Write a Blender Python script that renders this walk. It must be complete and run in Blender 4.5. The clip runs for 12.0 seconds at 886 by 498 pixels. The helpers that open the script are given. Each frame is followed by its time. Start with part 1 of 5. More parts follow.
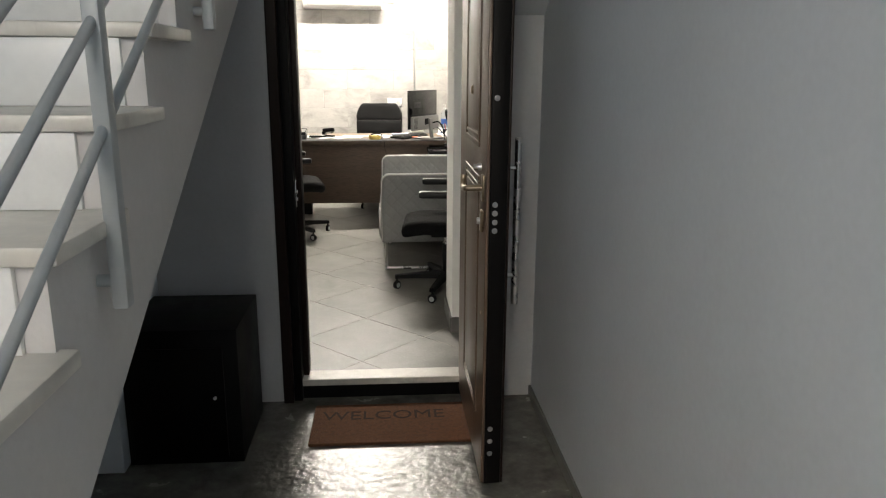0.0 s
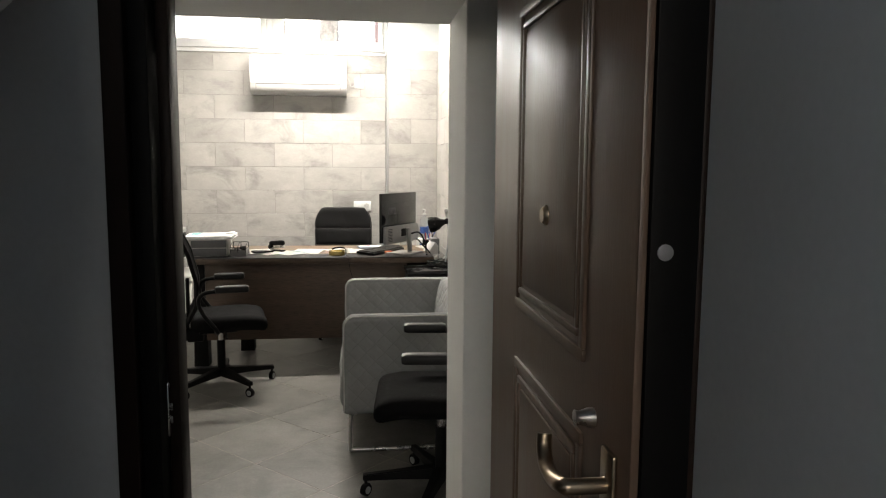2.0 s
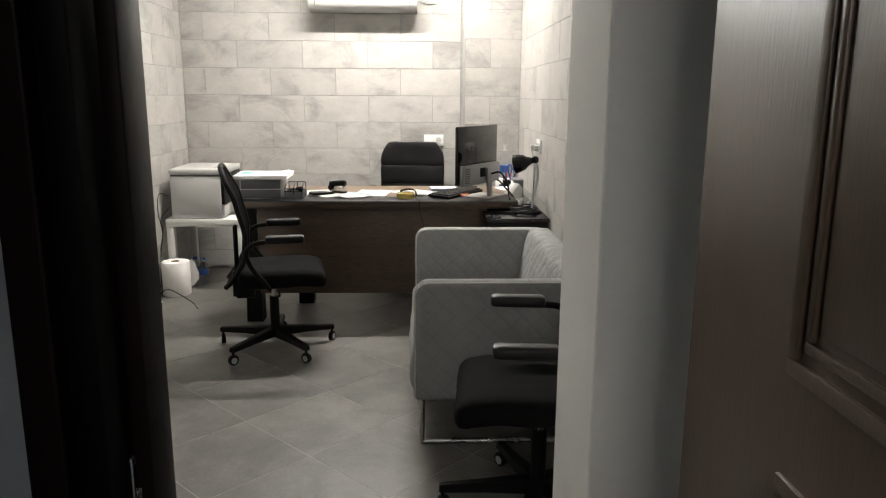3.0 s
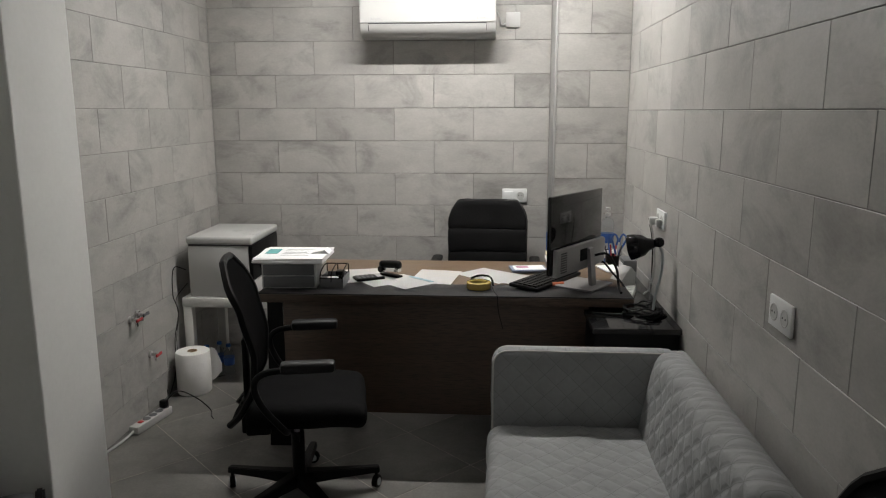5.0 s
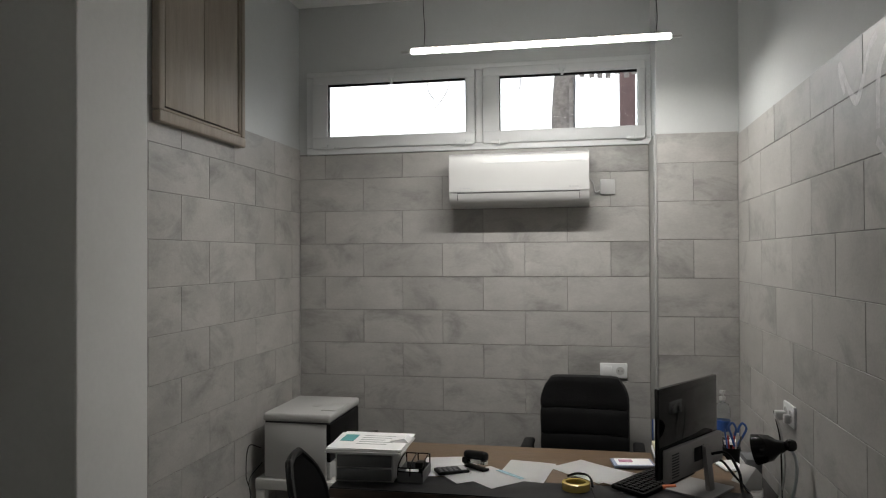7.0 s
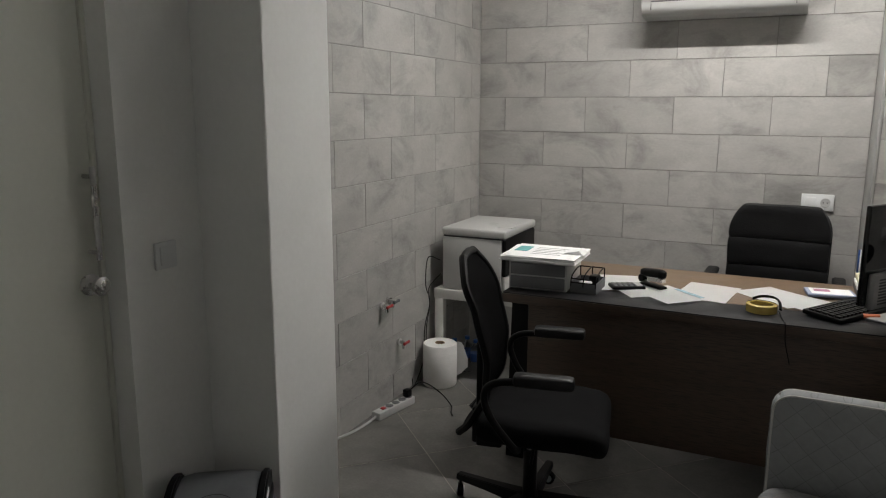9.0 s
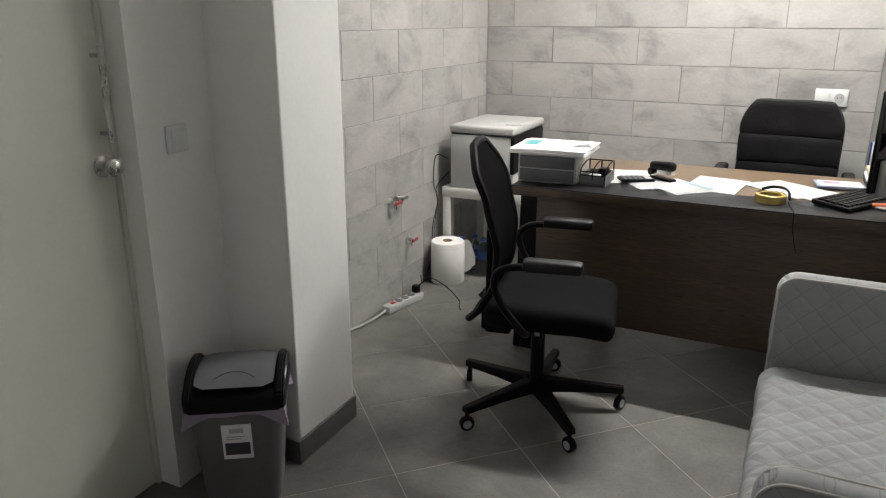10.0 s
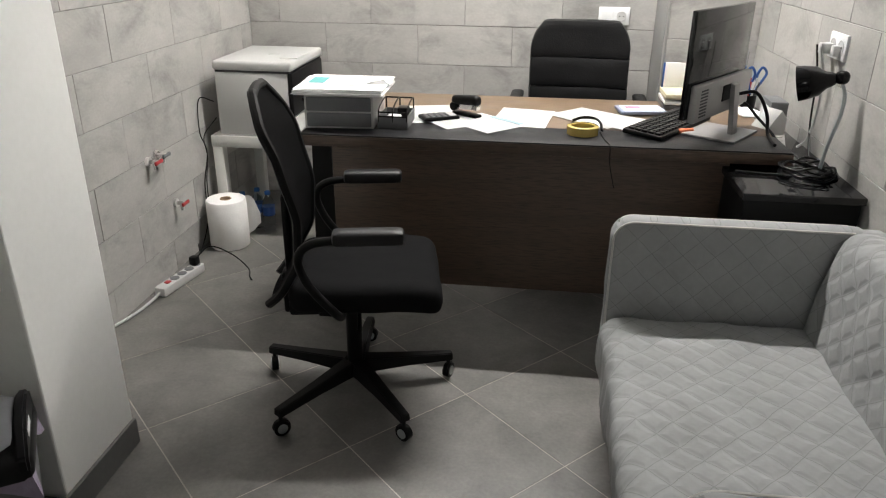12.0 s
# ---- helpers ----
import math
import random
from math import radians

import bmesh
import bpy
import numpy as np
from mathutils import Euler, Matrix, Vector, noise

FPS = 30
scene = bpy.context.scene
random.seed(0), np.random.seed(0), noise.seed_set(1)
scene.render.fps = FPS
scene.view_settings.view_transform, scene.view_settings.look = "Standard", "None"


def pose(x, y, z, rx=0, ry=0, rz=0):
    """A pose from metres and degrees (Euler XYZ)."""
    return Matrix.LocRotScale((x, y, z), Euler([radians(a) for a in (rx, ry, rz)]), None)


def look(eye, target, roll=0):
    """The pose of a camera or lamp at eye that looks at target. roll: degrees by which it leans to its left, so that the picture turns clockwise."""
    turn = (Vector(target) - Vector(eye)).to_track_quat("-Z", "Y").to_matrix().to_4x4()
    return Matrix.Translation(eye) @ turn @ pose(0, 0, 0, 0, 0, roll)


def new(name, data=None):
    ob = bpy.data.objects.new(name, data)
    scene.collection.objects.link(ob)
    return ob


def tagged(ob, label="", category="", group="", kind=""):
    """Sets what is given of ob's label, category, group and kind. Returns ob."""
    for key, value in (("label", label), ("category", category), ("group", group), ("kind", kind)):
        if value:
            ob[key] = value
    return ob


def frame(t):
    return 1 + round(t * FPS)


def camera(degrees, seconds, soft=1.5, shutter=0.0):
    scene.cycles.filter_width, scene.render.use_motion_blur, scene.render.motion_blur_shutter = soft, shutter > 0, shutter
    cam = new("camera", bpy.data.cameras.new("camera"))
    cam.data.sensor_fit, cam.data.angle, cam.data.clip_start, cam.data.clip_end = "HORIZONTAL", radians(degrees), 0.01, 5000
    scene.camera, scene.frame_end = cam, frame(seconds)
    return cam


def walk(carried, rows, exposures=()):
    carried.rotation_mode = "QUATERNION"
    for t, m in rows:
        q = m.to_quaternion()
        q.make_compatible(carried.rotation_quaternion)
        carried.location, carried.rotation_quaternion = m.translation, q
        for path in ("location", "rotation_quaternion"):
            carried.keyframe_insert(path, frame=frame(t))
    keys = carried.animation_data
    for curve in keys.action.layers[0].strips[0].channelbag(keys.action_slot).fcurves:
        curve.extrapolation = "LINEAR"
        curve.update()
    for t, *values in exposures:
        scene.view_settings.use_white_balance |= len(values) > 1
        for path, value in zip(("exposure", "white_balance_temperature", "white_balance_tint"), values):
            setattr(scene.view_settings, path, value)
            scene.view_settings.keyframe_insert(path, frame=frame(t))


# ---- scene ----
cam = camera(62.6, 12.0, 1.15)
PATH = [
    (0, (-0.062, 0.399, 1.394), (0.088, 2.334, 0.914), 0.3),
    (0.5, (-0.05, 0.792, 1.423), (0.17, 2.722, 0.947), 0.5),
    (1, (-0.053, 1.178, 1.444), (0.205, 3.137, 1.138), 0.5),
    (1.5, (-0.033, 1.57, 1.431), (0.236, 3.538, 1.196), 0.4),
    (2, (-0.055, 1.976, 1.399), (0.19, 3.948, 1.172), 0.4),
    (2.5, (-0.081, 2.341, 1.381), (0.06, 4.307, 1.039), 0.3),
    (2.7, (-0.086, 2.491, 1.377), (0.024, 4.454, 1.008), 0.3),
    (4.3, (-0.087, 3.543, 1.479), (-0.18, 5.451, 0.887), -0.1),
    (4.5, (-0.085, 3.657, 1.493), (-0.187, 5.577, 0.943), -0.2),
    (5, (-0.116, 3.905, 1.568), (-0.247, 5.866, 1.195), -0.1),
    (5.5, (-0.143, 4.078, 1.654), (-0.313, 6.05, 1.36), -0.1),
    (6, (-0.148, 4.144, 1.701), (-0.357, 6.126, 1.523), -0.3),
    (6.5, (-0.124, 4.167, 1.725), (-0.384, 6.15, 1.693), -0.3),
    (7, (-0.123, 4.177, 1.703), (-0.508, 6.14, 1.726), -0.3),
    (7.5, (-0.126, 4.186, 1.673), (-0.777, 6.077, 1.705), -0.0),
    (7.7, (-0.115, 4.202, 1.659), (-0.845, 6.064, 1.69), -0.1),
    (9.3, (-0.122, 4.24, 1.486), (-0.965, 6.001, 1.051), 0.1),
    (9.5, (-0.119, 4.231, 1.469), (-0.963, 5.987, 1.017), 0.2),
    (10, (-0.127, 4.2, 1.432), (-0.95, 5.919, 0.826), 0.1),
    (10.5, (-0.118, 4.204, 1.398), (-0.861, 5.916, 0.678), -0.3),
    (11, (-0.176, 4.313, 1.388), (-0.712, 6.079, 0.616), 0.1),
    (11.5, (-0.243, 4.489, 1.401), (-0.653, 6.282, 0.617), 0.2),
    (12, (-0.344, 4.588, 1.415), (-0.571, 6.409, 0.621), 0.5),
]
# stops, as the camera adapts from the dim hall to the lit office
EXPOSURE = [(0.0, 1.95, 7000, 10), (0.5, 2.1, 7000, 10), (1.0, 1.9, 7100, 10), (1.5, 1.55, 7050, 10), (2.0, 1.14, 6900, 10), (2.7, 1.16, 6750, 10), (4.3, 0.84, 6370, 10), (4.5, 0.7, 6370, 10), (5.0, 0.05, 6370, 10), (5.5, -0.28, 6370, 10), (6.5, -0.74, 6370, 10), (7.7, -0.67, 6370, 10), (9.3, 0.2, 6370, 10), (10.0, 0.95, 6370, 10), (10.5, 1.25, 6370, 10), (11.0, 1.24, 6370, 10), (12.0, 1.1, 6370, 10)]
walk(cam, [(t, look(eye, target, roll)) for t, eye, target, roll in PATH], EXPOSURE)

HALL_DAY, TUBE_GLOW, TUBE_WATTS = 6.8, 36.0, 38.0
LAMP = (-0.346, 7.66, 2.717)

# ---- world and lights ----
world = bpy.data.worlds.new("sky")
scene.world = world
world.use_nodes = True
wn, wl = world.node_tree.nodes, world.node_tree.links
wn.clear()
w_out = wn.new("ShaderNodeOutputWorld")
w_bg = wn.new("ShaderNodeBackground")
w_sky = wn.new("ShaderNodeTexSky")
w_sky.sky_type, w_sky.sun_disc = "NISHITA", False
w_sky.sun_elevation, w_sky.sun_rotation = radians(35), radians(200)
w_sky.air_density, w_sky.dust_density = 1.0, 4.0
w_bg.inputs["Strength"].default_value = 0.12
wl.new(w_sky.outputs[0], w_bg.inputs[0])
wl.new(w_bg.outputs[0], w_out.inputs[0])
sun = new("sun", bpy.data.lights.new("sun", "SUN"))
sun.data.energy, sun.data.angle, sun.data.color = 1.5, radians(15), (1, 0.97, 0.92)
sun.matrix_world = look((0, 0, 30), (8, 24, 0))


def area(name, m, w, h, watts, colour):
    ob = new(name, bpy.data.lights.new(name, "AREA"))
    ob.data.shape, ob.data.size, ob.data.size_y = "RECTANGLE", w, h
    ob.data.energy, ob.data.color = watts, colour
    ob.matrix_world = m
    return ob


# the office tube, and an unseen lamp for stairwell daylight from behind the hall
tube_light = area("office_tube_light", look(Vector(LAMP) - Vector((0, 0, 0.018)), Vector(LAMP) - Vector((0, 0, 2))), 1.2, 0.028, TUBE_WATTS, (1.0, 0.96, 0.9))
tube_light.data.spread = radians(170)
area("stairwell_light", look((-0.75, -1.12, 2.5), (-0.1, 1.8, 0.9)), 1.0, 0.9, HALL_DAY, (0.87, 0.94, 1.0))


# ---- materials ----
def mat(name, colour, rough=0.5, metal=0.0, var=0.12, scale=5.0, bump=0.05, bscale=60.0, stain=0.0, rand=0.0, rvar=0.1, coat=0.0, spec=0.5, stretch=None, dark=None):
    """A surface with two scales of colour change, uneven gloss and fine relief."""
    m = bpy.data.materials.new(name)
    m.use_nodes = True
    n, l = m.node_tree.nodes, m.node_tree.links
    b = n["Principled BSDF"]
    co = n.new("ShaderNodeTexCoord")
    src = co.outputs["Object"]
    info = n.new("ShaderNodeObjectInfo")
    add = n.new("ShaderNodeVectorMath")
    add.operation = "MULTIPLY_ADD"
    comb = n.new("ShaderNodeCombineXYZ")
    for k in range(3):
        l.new(info.outputs["Random"], comb.inputs[k])
    l.new(comb.outputs[0], add.inputs[0])
    add.inputs[1].default_value = (37.0, 61.0, 23.0)
    l.new(src, add.inputs[2])
    vec = add.outputs[0]
    if stretch:
        mp = n.new("ShaderNodeMapping")
        mp.inputs["Scale"].default_value = stretch
        l.new(vec, mp.inputs[0])
        vec = mp.outputs[0]
    big = n.new("ShaderNodeTexNoise")
    big.inputs["Scale"].default_value, big.inputs["Detail"].default_value, big.inputs["Roughness"].default_value = scale, 6, 0.62
    fine = n.new("ShaderNodeTexNoise")
    fine.inputs["Scale"].default_value, fine.inputs["Detail"].default_value = bscale, 4
    l.new(vec, big.inputs["Vector"])
    l.new(vec, fine.inputs["Vector"])
    ramp = n.new("ShaderNodeMapRange")
    ramp.inputs["From Min"].default_value, ramp.inputs["From Max"].default_value = 0.3, 0.7
    ramp.inputs["To Min"].default_value, ramp.inputs["To Max"].default_value = 1 - var, 1 + var
    l.new(big.outputs[0], ramp.inputs[0])
    fr = n.new("ShaderNodeMapRange")
    fr.inputs["From Min"].default_value, fr.inputs["From Max"].default_value = 0.3, 0.7
    fr.inputs["To Min"].default_value, fr.inputs["To Max"].default_value = 1 - var * 0.35, 1 + var * 0.35
    l.new(fine.outputs[0], fr.inputs[0])
    mul = n.new("ShaderNodeMath")
    mul.operation = "MULTIPLY"
    l.new(ramp.outputs[0], mul.inputs[0])
    l.new(fr.outputs[0], mul.inputs[1])
    fac = mul.outputs[0]
    if rand:
        rr = n.new("ShaderNodeMapRange")
        rr.inputs["To Min"].default_value, rr.inputs["To Max"].default_value = 1 - rand, 1 + rand
        l.new(info.outputs["Random"], rr.inputs[0])
        m2 = n.new("ShaderNodeMath")
        m2.operation = "MULTIPLY"
        l.new(fac, m2.inputs[0])
        l.new(rr.outputs[0], m2.inputs[1])
        fac = m2.outputs[0]
    if stain:
        st = n.new("ShaderNodeTexNoise")
        st.inputs["Scale"].default_value, st.inputs["Detail"].default_value, st.inputs["Roughness"].default_value = scale * 0.55, 9, 0.7
        st.inputs["Distortion"].default_value = 0.6
        l.new(vec, st.inputs["Vector"])
        sr = n.new("ShaderNodeMapRange")
        sr.inputs["From Min"].default_value, sr.inputs["From Max"].default_value = 0.5, 0.68
        sr.inputs["To Min"].default_value, sr.inputs["To Max"].default_value = 1.0, 1 - stain
        l.new(st.outputs[0], sr.inputs[0])
        m3 = n.new("ShaderNodeMath")
        m3.operation = "MULTIPLY"
        l.new(fac, m3.inputs[0])
        l.new(sr.outputs[0], m3.inputs[1])
        fac = m3.outputs[0]
    mixc = n.new("ShaderNodeVectorMath")
    mixc.operation = "SCALE"
    mixc.inputs[0].default_value = colour[:3]
    l.new(fac, mixc.inputs["Scale"])
    colour_out = mixc.outputs[0]
    if dark:
        mx = n.new("ShaderNodeMix")
        mx.data_type = "RGBA"
        mx.inputs[7].default_value = (*dark, 1)
        l.new(colour_out, mx.inputs[6])
        dr = n.new("ShaderNodeMapRange")
        dr.inputs["From Min"].default_value, dr.inputs["From Max"].default_value = 0.45, 0.7
        l.new(fine.outputs[0], dr.inputs[0])
        l.new(dr.outputs[0], mx.inputs[0])
        colour_out = mx.outputs[2]
    l.new(colour_out, b.inputs["Base Color"])
    ro = n.new("ShaderNodeMapRange")
    ro.inputs["To Min"].default_value, ro.inputs["To Max"].default_value = max(0.02, rough - rvar), min(1, rough + rvar)
    l.new(big.outputs[0], ro.inputs[0])
    l.new(ro.outputs[0], b.inputs["Roughness"])
    b.inputs["Metallic"].default_value = metal
    b.inputs["Coat Weight"].default_value = coat
    b.inputs["Specular IOR Level"].default_value = spec
    if bump:
        bp = n.new("ShaderNodeBump")
        bp.inputs["Strength"].default_value, bp.inputs["Distance"].default_value = bump, 0.01
        l.new(fine.outputs[0], bp.inputs["Height"])
        l.new(bp.outputs[0], b.inputs["Normal"])
    return m


def glow(name, colour, strength):
    m = bpy.data.materials.new(name)
    m.use_nodes = True
    b = m.node_tree.nodes["Principled BSDF"]
    b.inputs["Base Color"].default_value = (*colour, 1)
    b.inputs["Emission Color"].default_value = (*colour, 1)
    b.inputs["Emission Strength"].default_value = strength
    return m


def clear(name, colour=(1, 1, 1), rough=0.02, ior=1.45):
    m = bpy.data.materials.new(name)
    m.use_nodes = True
    b = m.node_tree.nodes["Principled BSDF"]
    b.inputs["Base Color"].default_value = (*colour, 1)
    b.inputs["Roughness"].default_value = rough
    b.inputs["IOR"].default_value = ior
    b.inputs["Transmission Weight"].default_value = 1
    return m


# office walls: white plaster with the dimness above the lamp greyed into its colour
UPPER_WALL = mat("white_plaster_greyed", (0.57, 0.585, 0.58), 0.75, var=0.04, scale=1.6, bump=0.04, bscale=60)
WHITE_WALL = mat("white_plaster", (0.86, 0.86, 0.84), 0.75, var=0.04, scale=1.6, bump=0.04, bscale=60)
HALL_WALL = mat("hall_plaster", (0.585, 0.625, 0.668), 0.7, var=0.06, scale=1.3, bump=0.05, bscale=60)
TILE = mat("concrete_look_tile", (0.4, 0.389, 0.37), 0.42, var=0.13, scale=5.5, bump=0.015, bscale=90, stain=0.36, rand=0.07, stretch=(0.8, 1.25, 1.0))
GROUT = mat("tile_grout", (0.24, 0.233, 0.22), 0.9, var=0.1, scale=20)
FLOOR_TILE = mat("grey_floor_tile", (0.15, 0.144, 0.134), 0.42, var=0.28, scale=4.6, bump=0.05, bscale=90, stain=0.3, rand=0.08)
FLOOR_GROUT = mat("floor_grout", (0.4, 0.37, 0.33), 0.9, var=0.15, scale=25)
SKIRT = mat("grey_skirting_tile", (0.13, 0.13, 0.125), 0.45, var=0.15, scale=8)
HALL_FLOOR = mat("hall_terrazzo", (0.15, 0.145, 0.13), 0.22, var=0.3, scale=9, bump=0.55, bscale=22, stain=0.3, rvar=0.18)
MARBLE = mat("white_marble", (0.62, 0.6, 0.55), 0.35, var=0.12, scale=4, bump=0.02, bscale=30, stain=0.2)
RISER = mat("white_marble_riser", (0.75, 0.76, 0.75), 0.35, var=0.06, scale=4, bump=0.02, bscale=30, stain=0.12)
STRINGER = mat("stair_plaster", (0.6, 0.59, 0.58), 0.75, var=0.05, scale=2, bump=0.12, bscale=45)
STEEL_GREY = mat("painted_steel", (0.42, 0.45, 0.46), 0.4, 0.3, var=0.06, scale=10)
CHROME = mat("brushed_steel", (0.62, 0.61, 0.6), 0.28, 1.0, var=0.08, scale=14, bump=0.02)
BRONZE = mat("antique_brass", (0.36, 0.28, 0.2), 0.3, 1.0, var=0.15, scale=20)
DOOR_WOOD = mat("dark_door_laminate", (0.125, 0.08, 0.055), 0.36, var=0.14, scale=4, bump=0.05, bscale=50, stretch=(4, 4, 0.5))
BLACK_FRAME = mat("black_steel", (0.004, 0.0037, 0.0037), 0.5, 0.0, var=0.1, scale=8, spec=0.1)
BROWN_FRAME = mat("dark_brown_steel", (0.014, 0.008, 0.006), 0.45, 0.0, var=0.12, scale=8, spec=0.14)
PVC = mat("white_pvc", (0.72, 0.73, 0.73), 0.35, var=0.03, scale=5, bump=0.0)
AC_WHITE = mat("white_plastic", (0.5, 0.5, 0.49), 0.32, var=0.02, scale=5, bump=0.0, rvar=0.01)
LACQUER = mat("white_lacquer", (0.7, 0.7, 0.67), 0.35, var=0.04, scale=4, bump=0.02)
CREAM_DOOR = mat("cream_door_paint", (0.74, 0.745, 0.67), 0.45, var=0.04, scale=2, bump=0.03)
# oak laminate in two tones, the top lighter than edges and panel
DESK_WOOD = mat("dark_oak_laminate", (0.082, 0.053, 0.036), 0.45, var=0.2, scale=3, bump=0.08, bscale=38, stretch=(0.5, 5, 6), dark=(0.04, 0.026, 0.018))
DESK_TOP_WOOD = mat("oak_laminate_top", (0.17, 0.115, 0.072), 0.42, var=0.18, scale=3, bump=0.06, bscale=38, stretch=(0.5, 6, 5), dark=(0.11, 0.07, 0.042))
DESK_DARK = mat("black_leatherette", (0.01, 0.01, 0.011), 0.42, var=0.12, scale=6, bump=0.08, bscale=150, spec=0.3)
BLACK_PLASTIC = mat("black_plastic", (0.0045, 0.0045, 0.0048), 0.45, var=0.12, scale=10, bump=0.03, spec=0.16)
BLACK_FABRIC = mat("black_fabric", (0.007, 0.007, 0.0075), 0.9, var=0.2, scale=25, bump=0.3, bscale=350, spec=0.1)
BLACK_MESH = mat("black_mesh_fabric", (0.006, 0.006, 0.0065), 0.85, var=0.25, scale=30, bump=0.3, bscale=300, spec=0.12)
BLACK_LEATHER = mat("black_leather", (0.006, 0.006, 0.0064), 0.45, var=0.2, scale=12, bump=0.15, bscale=130, spec=0.26)
ARM_PAD = mat("grey_black_armrest_plastic", (0.014, 0.014, 0.015), 0.45, var=0.15, scale=14, bump=0.08, spec=0.3)
LAMP_BLACK = mat("black_lamp_enamel", (0.004, 0.004, 0.0044), 0.08, var=0.1, scale=8, bump=0.0, rvar=0.03, spec=0.22)
GLOSS_BLACK = mat("gloss_black", (0.01, 0.01, 0.011), 0.07, var=0.1, scale=8, bump=0.0, rvar=0.03)
SOFA = mat("grey_quilted_cotton", (0.36, 0.37, 0.375), 0.95, var=0.1, scale=7, bump=0.35, bscale=220)


def quilted(name, one, two, relief, pitch=0.085):
    """Cotton with diamond quilting stitched across two of its own directions."""
    m = mat(name, (0.285, 0.289, 0.292), 0.95, var=0.08, scale=7, bump=0.0, spec=0.2)
    n, l = m.node_tree.nodes, m.node_tree.links
    b = n["Principled BSDF"]
    co, sep = n.new("ShaderNodeTexCoord"), n.new("ShaderNodeSeparateXYZ")
    l.new(co.outputs["Object"], sep.inputs[0])

    def calc(op, a, c):
        k = n.new("ShaderNodeMath")
        k.operation = op
        for i, v in enumerate((a, c)):
            if isinstance(v, (int, float)):
                k.inputs[i].default_value = v
            else:
                l.new(v, k.inputs[i])
        return k.outputs[0]

    wob = n.new("ShaderNodeTexNoise")
    wob.inputs["Scale"].default_value = 9
    l.new(co.outputs["Object"], wob.inputs["Vector"])
    bend = calc("MULTIPLY", calc("SUBTRACT", wob.outputs[0], 0.5), 0.02)
    p, q = calc("ADD", sep.outputs[one], bend), sep.outputs[two]
    u = calc("PINGPONG", calc("ADD", p, q), pitch / 2)
    v = calc("PINGPONG", calc("SUBTRACT", p, q), pitch / 2)
    d = calc("MINIMUM", u, v)
    h = n.new("ShaderNodeMapRange")
    h.interpolation_type = "SMOOTHERSTEP"
    h.inputs["From Max"].default_value = 0.026
    l.new(d, h.inputs[0])
    weave = n.new("ShaderNodeTexNoise")
    weave.inputs["Scale"].default_value, weave.inputs["Detail"].default_value = 130, 4
    l.new(co.outputs["Object"], weave.inputs["Vector"])
    fold = n.new("ShaderNodeTexNoise")
    fold.inputs["Scale"].default_value, fold.inputs["Detail"].default_value = 22, 3
    l.new(co.outputs["Object"], fold.inputs["Vector"])
    total = calc("ADD", calc("ADD", h.outputs[0], calc("MULTIPLY", weave.outputs[0], 0.1)), calc("MULTIPLY", fold.outputs[0], 0.55))
    bp = n.new("ShaderNodeBump")
    bp.inputs["Strength"].default_value, bp.inputs["Distance"].default_value = relief, 0.007
    l.new(total, bp.inputs["Height"])
    l.new(bp.outputs[0], b.inputs["Normal"])
    thread = n.new("ShaderNodeMapRange")
    thread.inputs["From Min"].default_value, thread.inputs["From Max"].default_value = 0.0, 0.0017
    thread.inputs["To Min"].default_value = 0.62
    l.new(d, thread.inputs[0])
    base = b.inputs["Base Color"].links[0].from_socket
    sc = n.new("ShaderNodeVectorMath")
    sc.operation = "SCALE"
    l.new(base, sc.inputs[0])
    l.new(thread.outputs[0], sc.inputs["Scale"])
    l.new(sc.outputs[0], b.inputs["Base Color"])
    return m


SOFA_XY, SOFA_YZ, SOFA_XZ = quilted("grey_quilt_seat", 0, 1, 0.38), quilted("grey_quilt_back", 1, 2, 0.38), quilted("grey_quilt_arm", 0, 2, 0.16)
SOFA_EDGE = mat("pale_lit_edge", (0.5, 0.49, 0.47), 0.9, var=0.08, scale=10, bump=0.2, bscale=200)
PAPER = mat("white_paper", (0.83, 0.83, 0.83), 0.8, var=0.02, scale=6, bump=0.05, bscale=15)
TISSUE = mat("white_tissue", (0.8, 0.79, 0.77), 0.95, var=0.03, scale=30, bump=0.07, bscale=120)
GREY_BOX = mat("grey_box_plastic", (0.12, 0.123, 0.128), 0.5, var=0.08, scale=10)
LIGHT_GREY = mat("light_grey_plastic", (0.5, 0.5, 0.49), 0.45, var=0.05, scale=8)
SILVER = mat("silver_plastic", (0.3, 0.295, 0.295), 0.35, 0.4, var=0.05, scale=10)
BIN_GREY = mat("grey_bin_plastic", (0.13, 0.13, 0.135), 0.42, var=0.08, scale=9, bump=0.03)
BIN_LID = mat("silver_bin_lid", (0.3, 0.31, 0.32), 0.35, 0.3, var=0.08, scale=9)
BAG = mat("lilac_bin_bag", (0.3, 0.25, 0.34), 0.35, var=0.1, scale=20, bump=0.4, bscale=40)
RED = mat("red_plastic", (0.4, 0.03, 0.03), 0.45, var=0.1)
BLUE = mat("blue_plastic", (0.03, 0.09, 0.3), 0.4, var=0.1)
TEAL = mat("teal_print", (0.1, 0.35, 0.36), 0.7, var=0.1)
PINK = mat("pink_print", (0.45, 0.2, 0.3), 0.7, var=0.2, scale=60)
ORANGE = mat("orange_print", (0.6, 0.16, 0.07), 0.5, var=0.1)
INK = mat("dark_print", (0.05, 0.05, 0.055), 0.7, var=0.1)
GREY_INK = mat("pale_print", (0.45, 0.45, 0.46), 0.8, var=0.1)
COIR = mat("brown_coir", (0.15, 0.06, 0.024), 0.95, var=0.3, scale=60, bump=0.8, bscale=350)
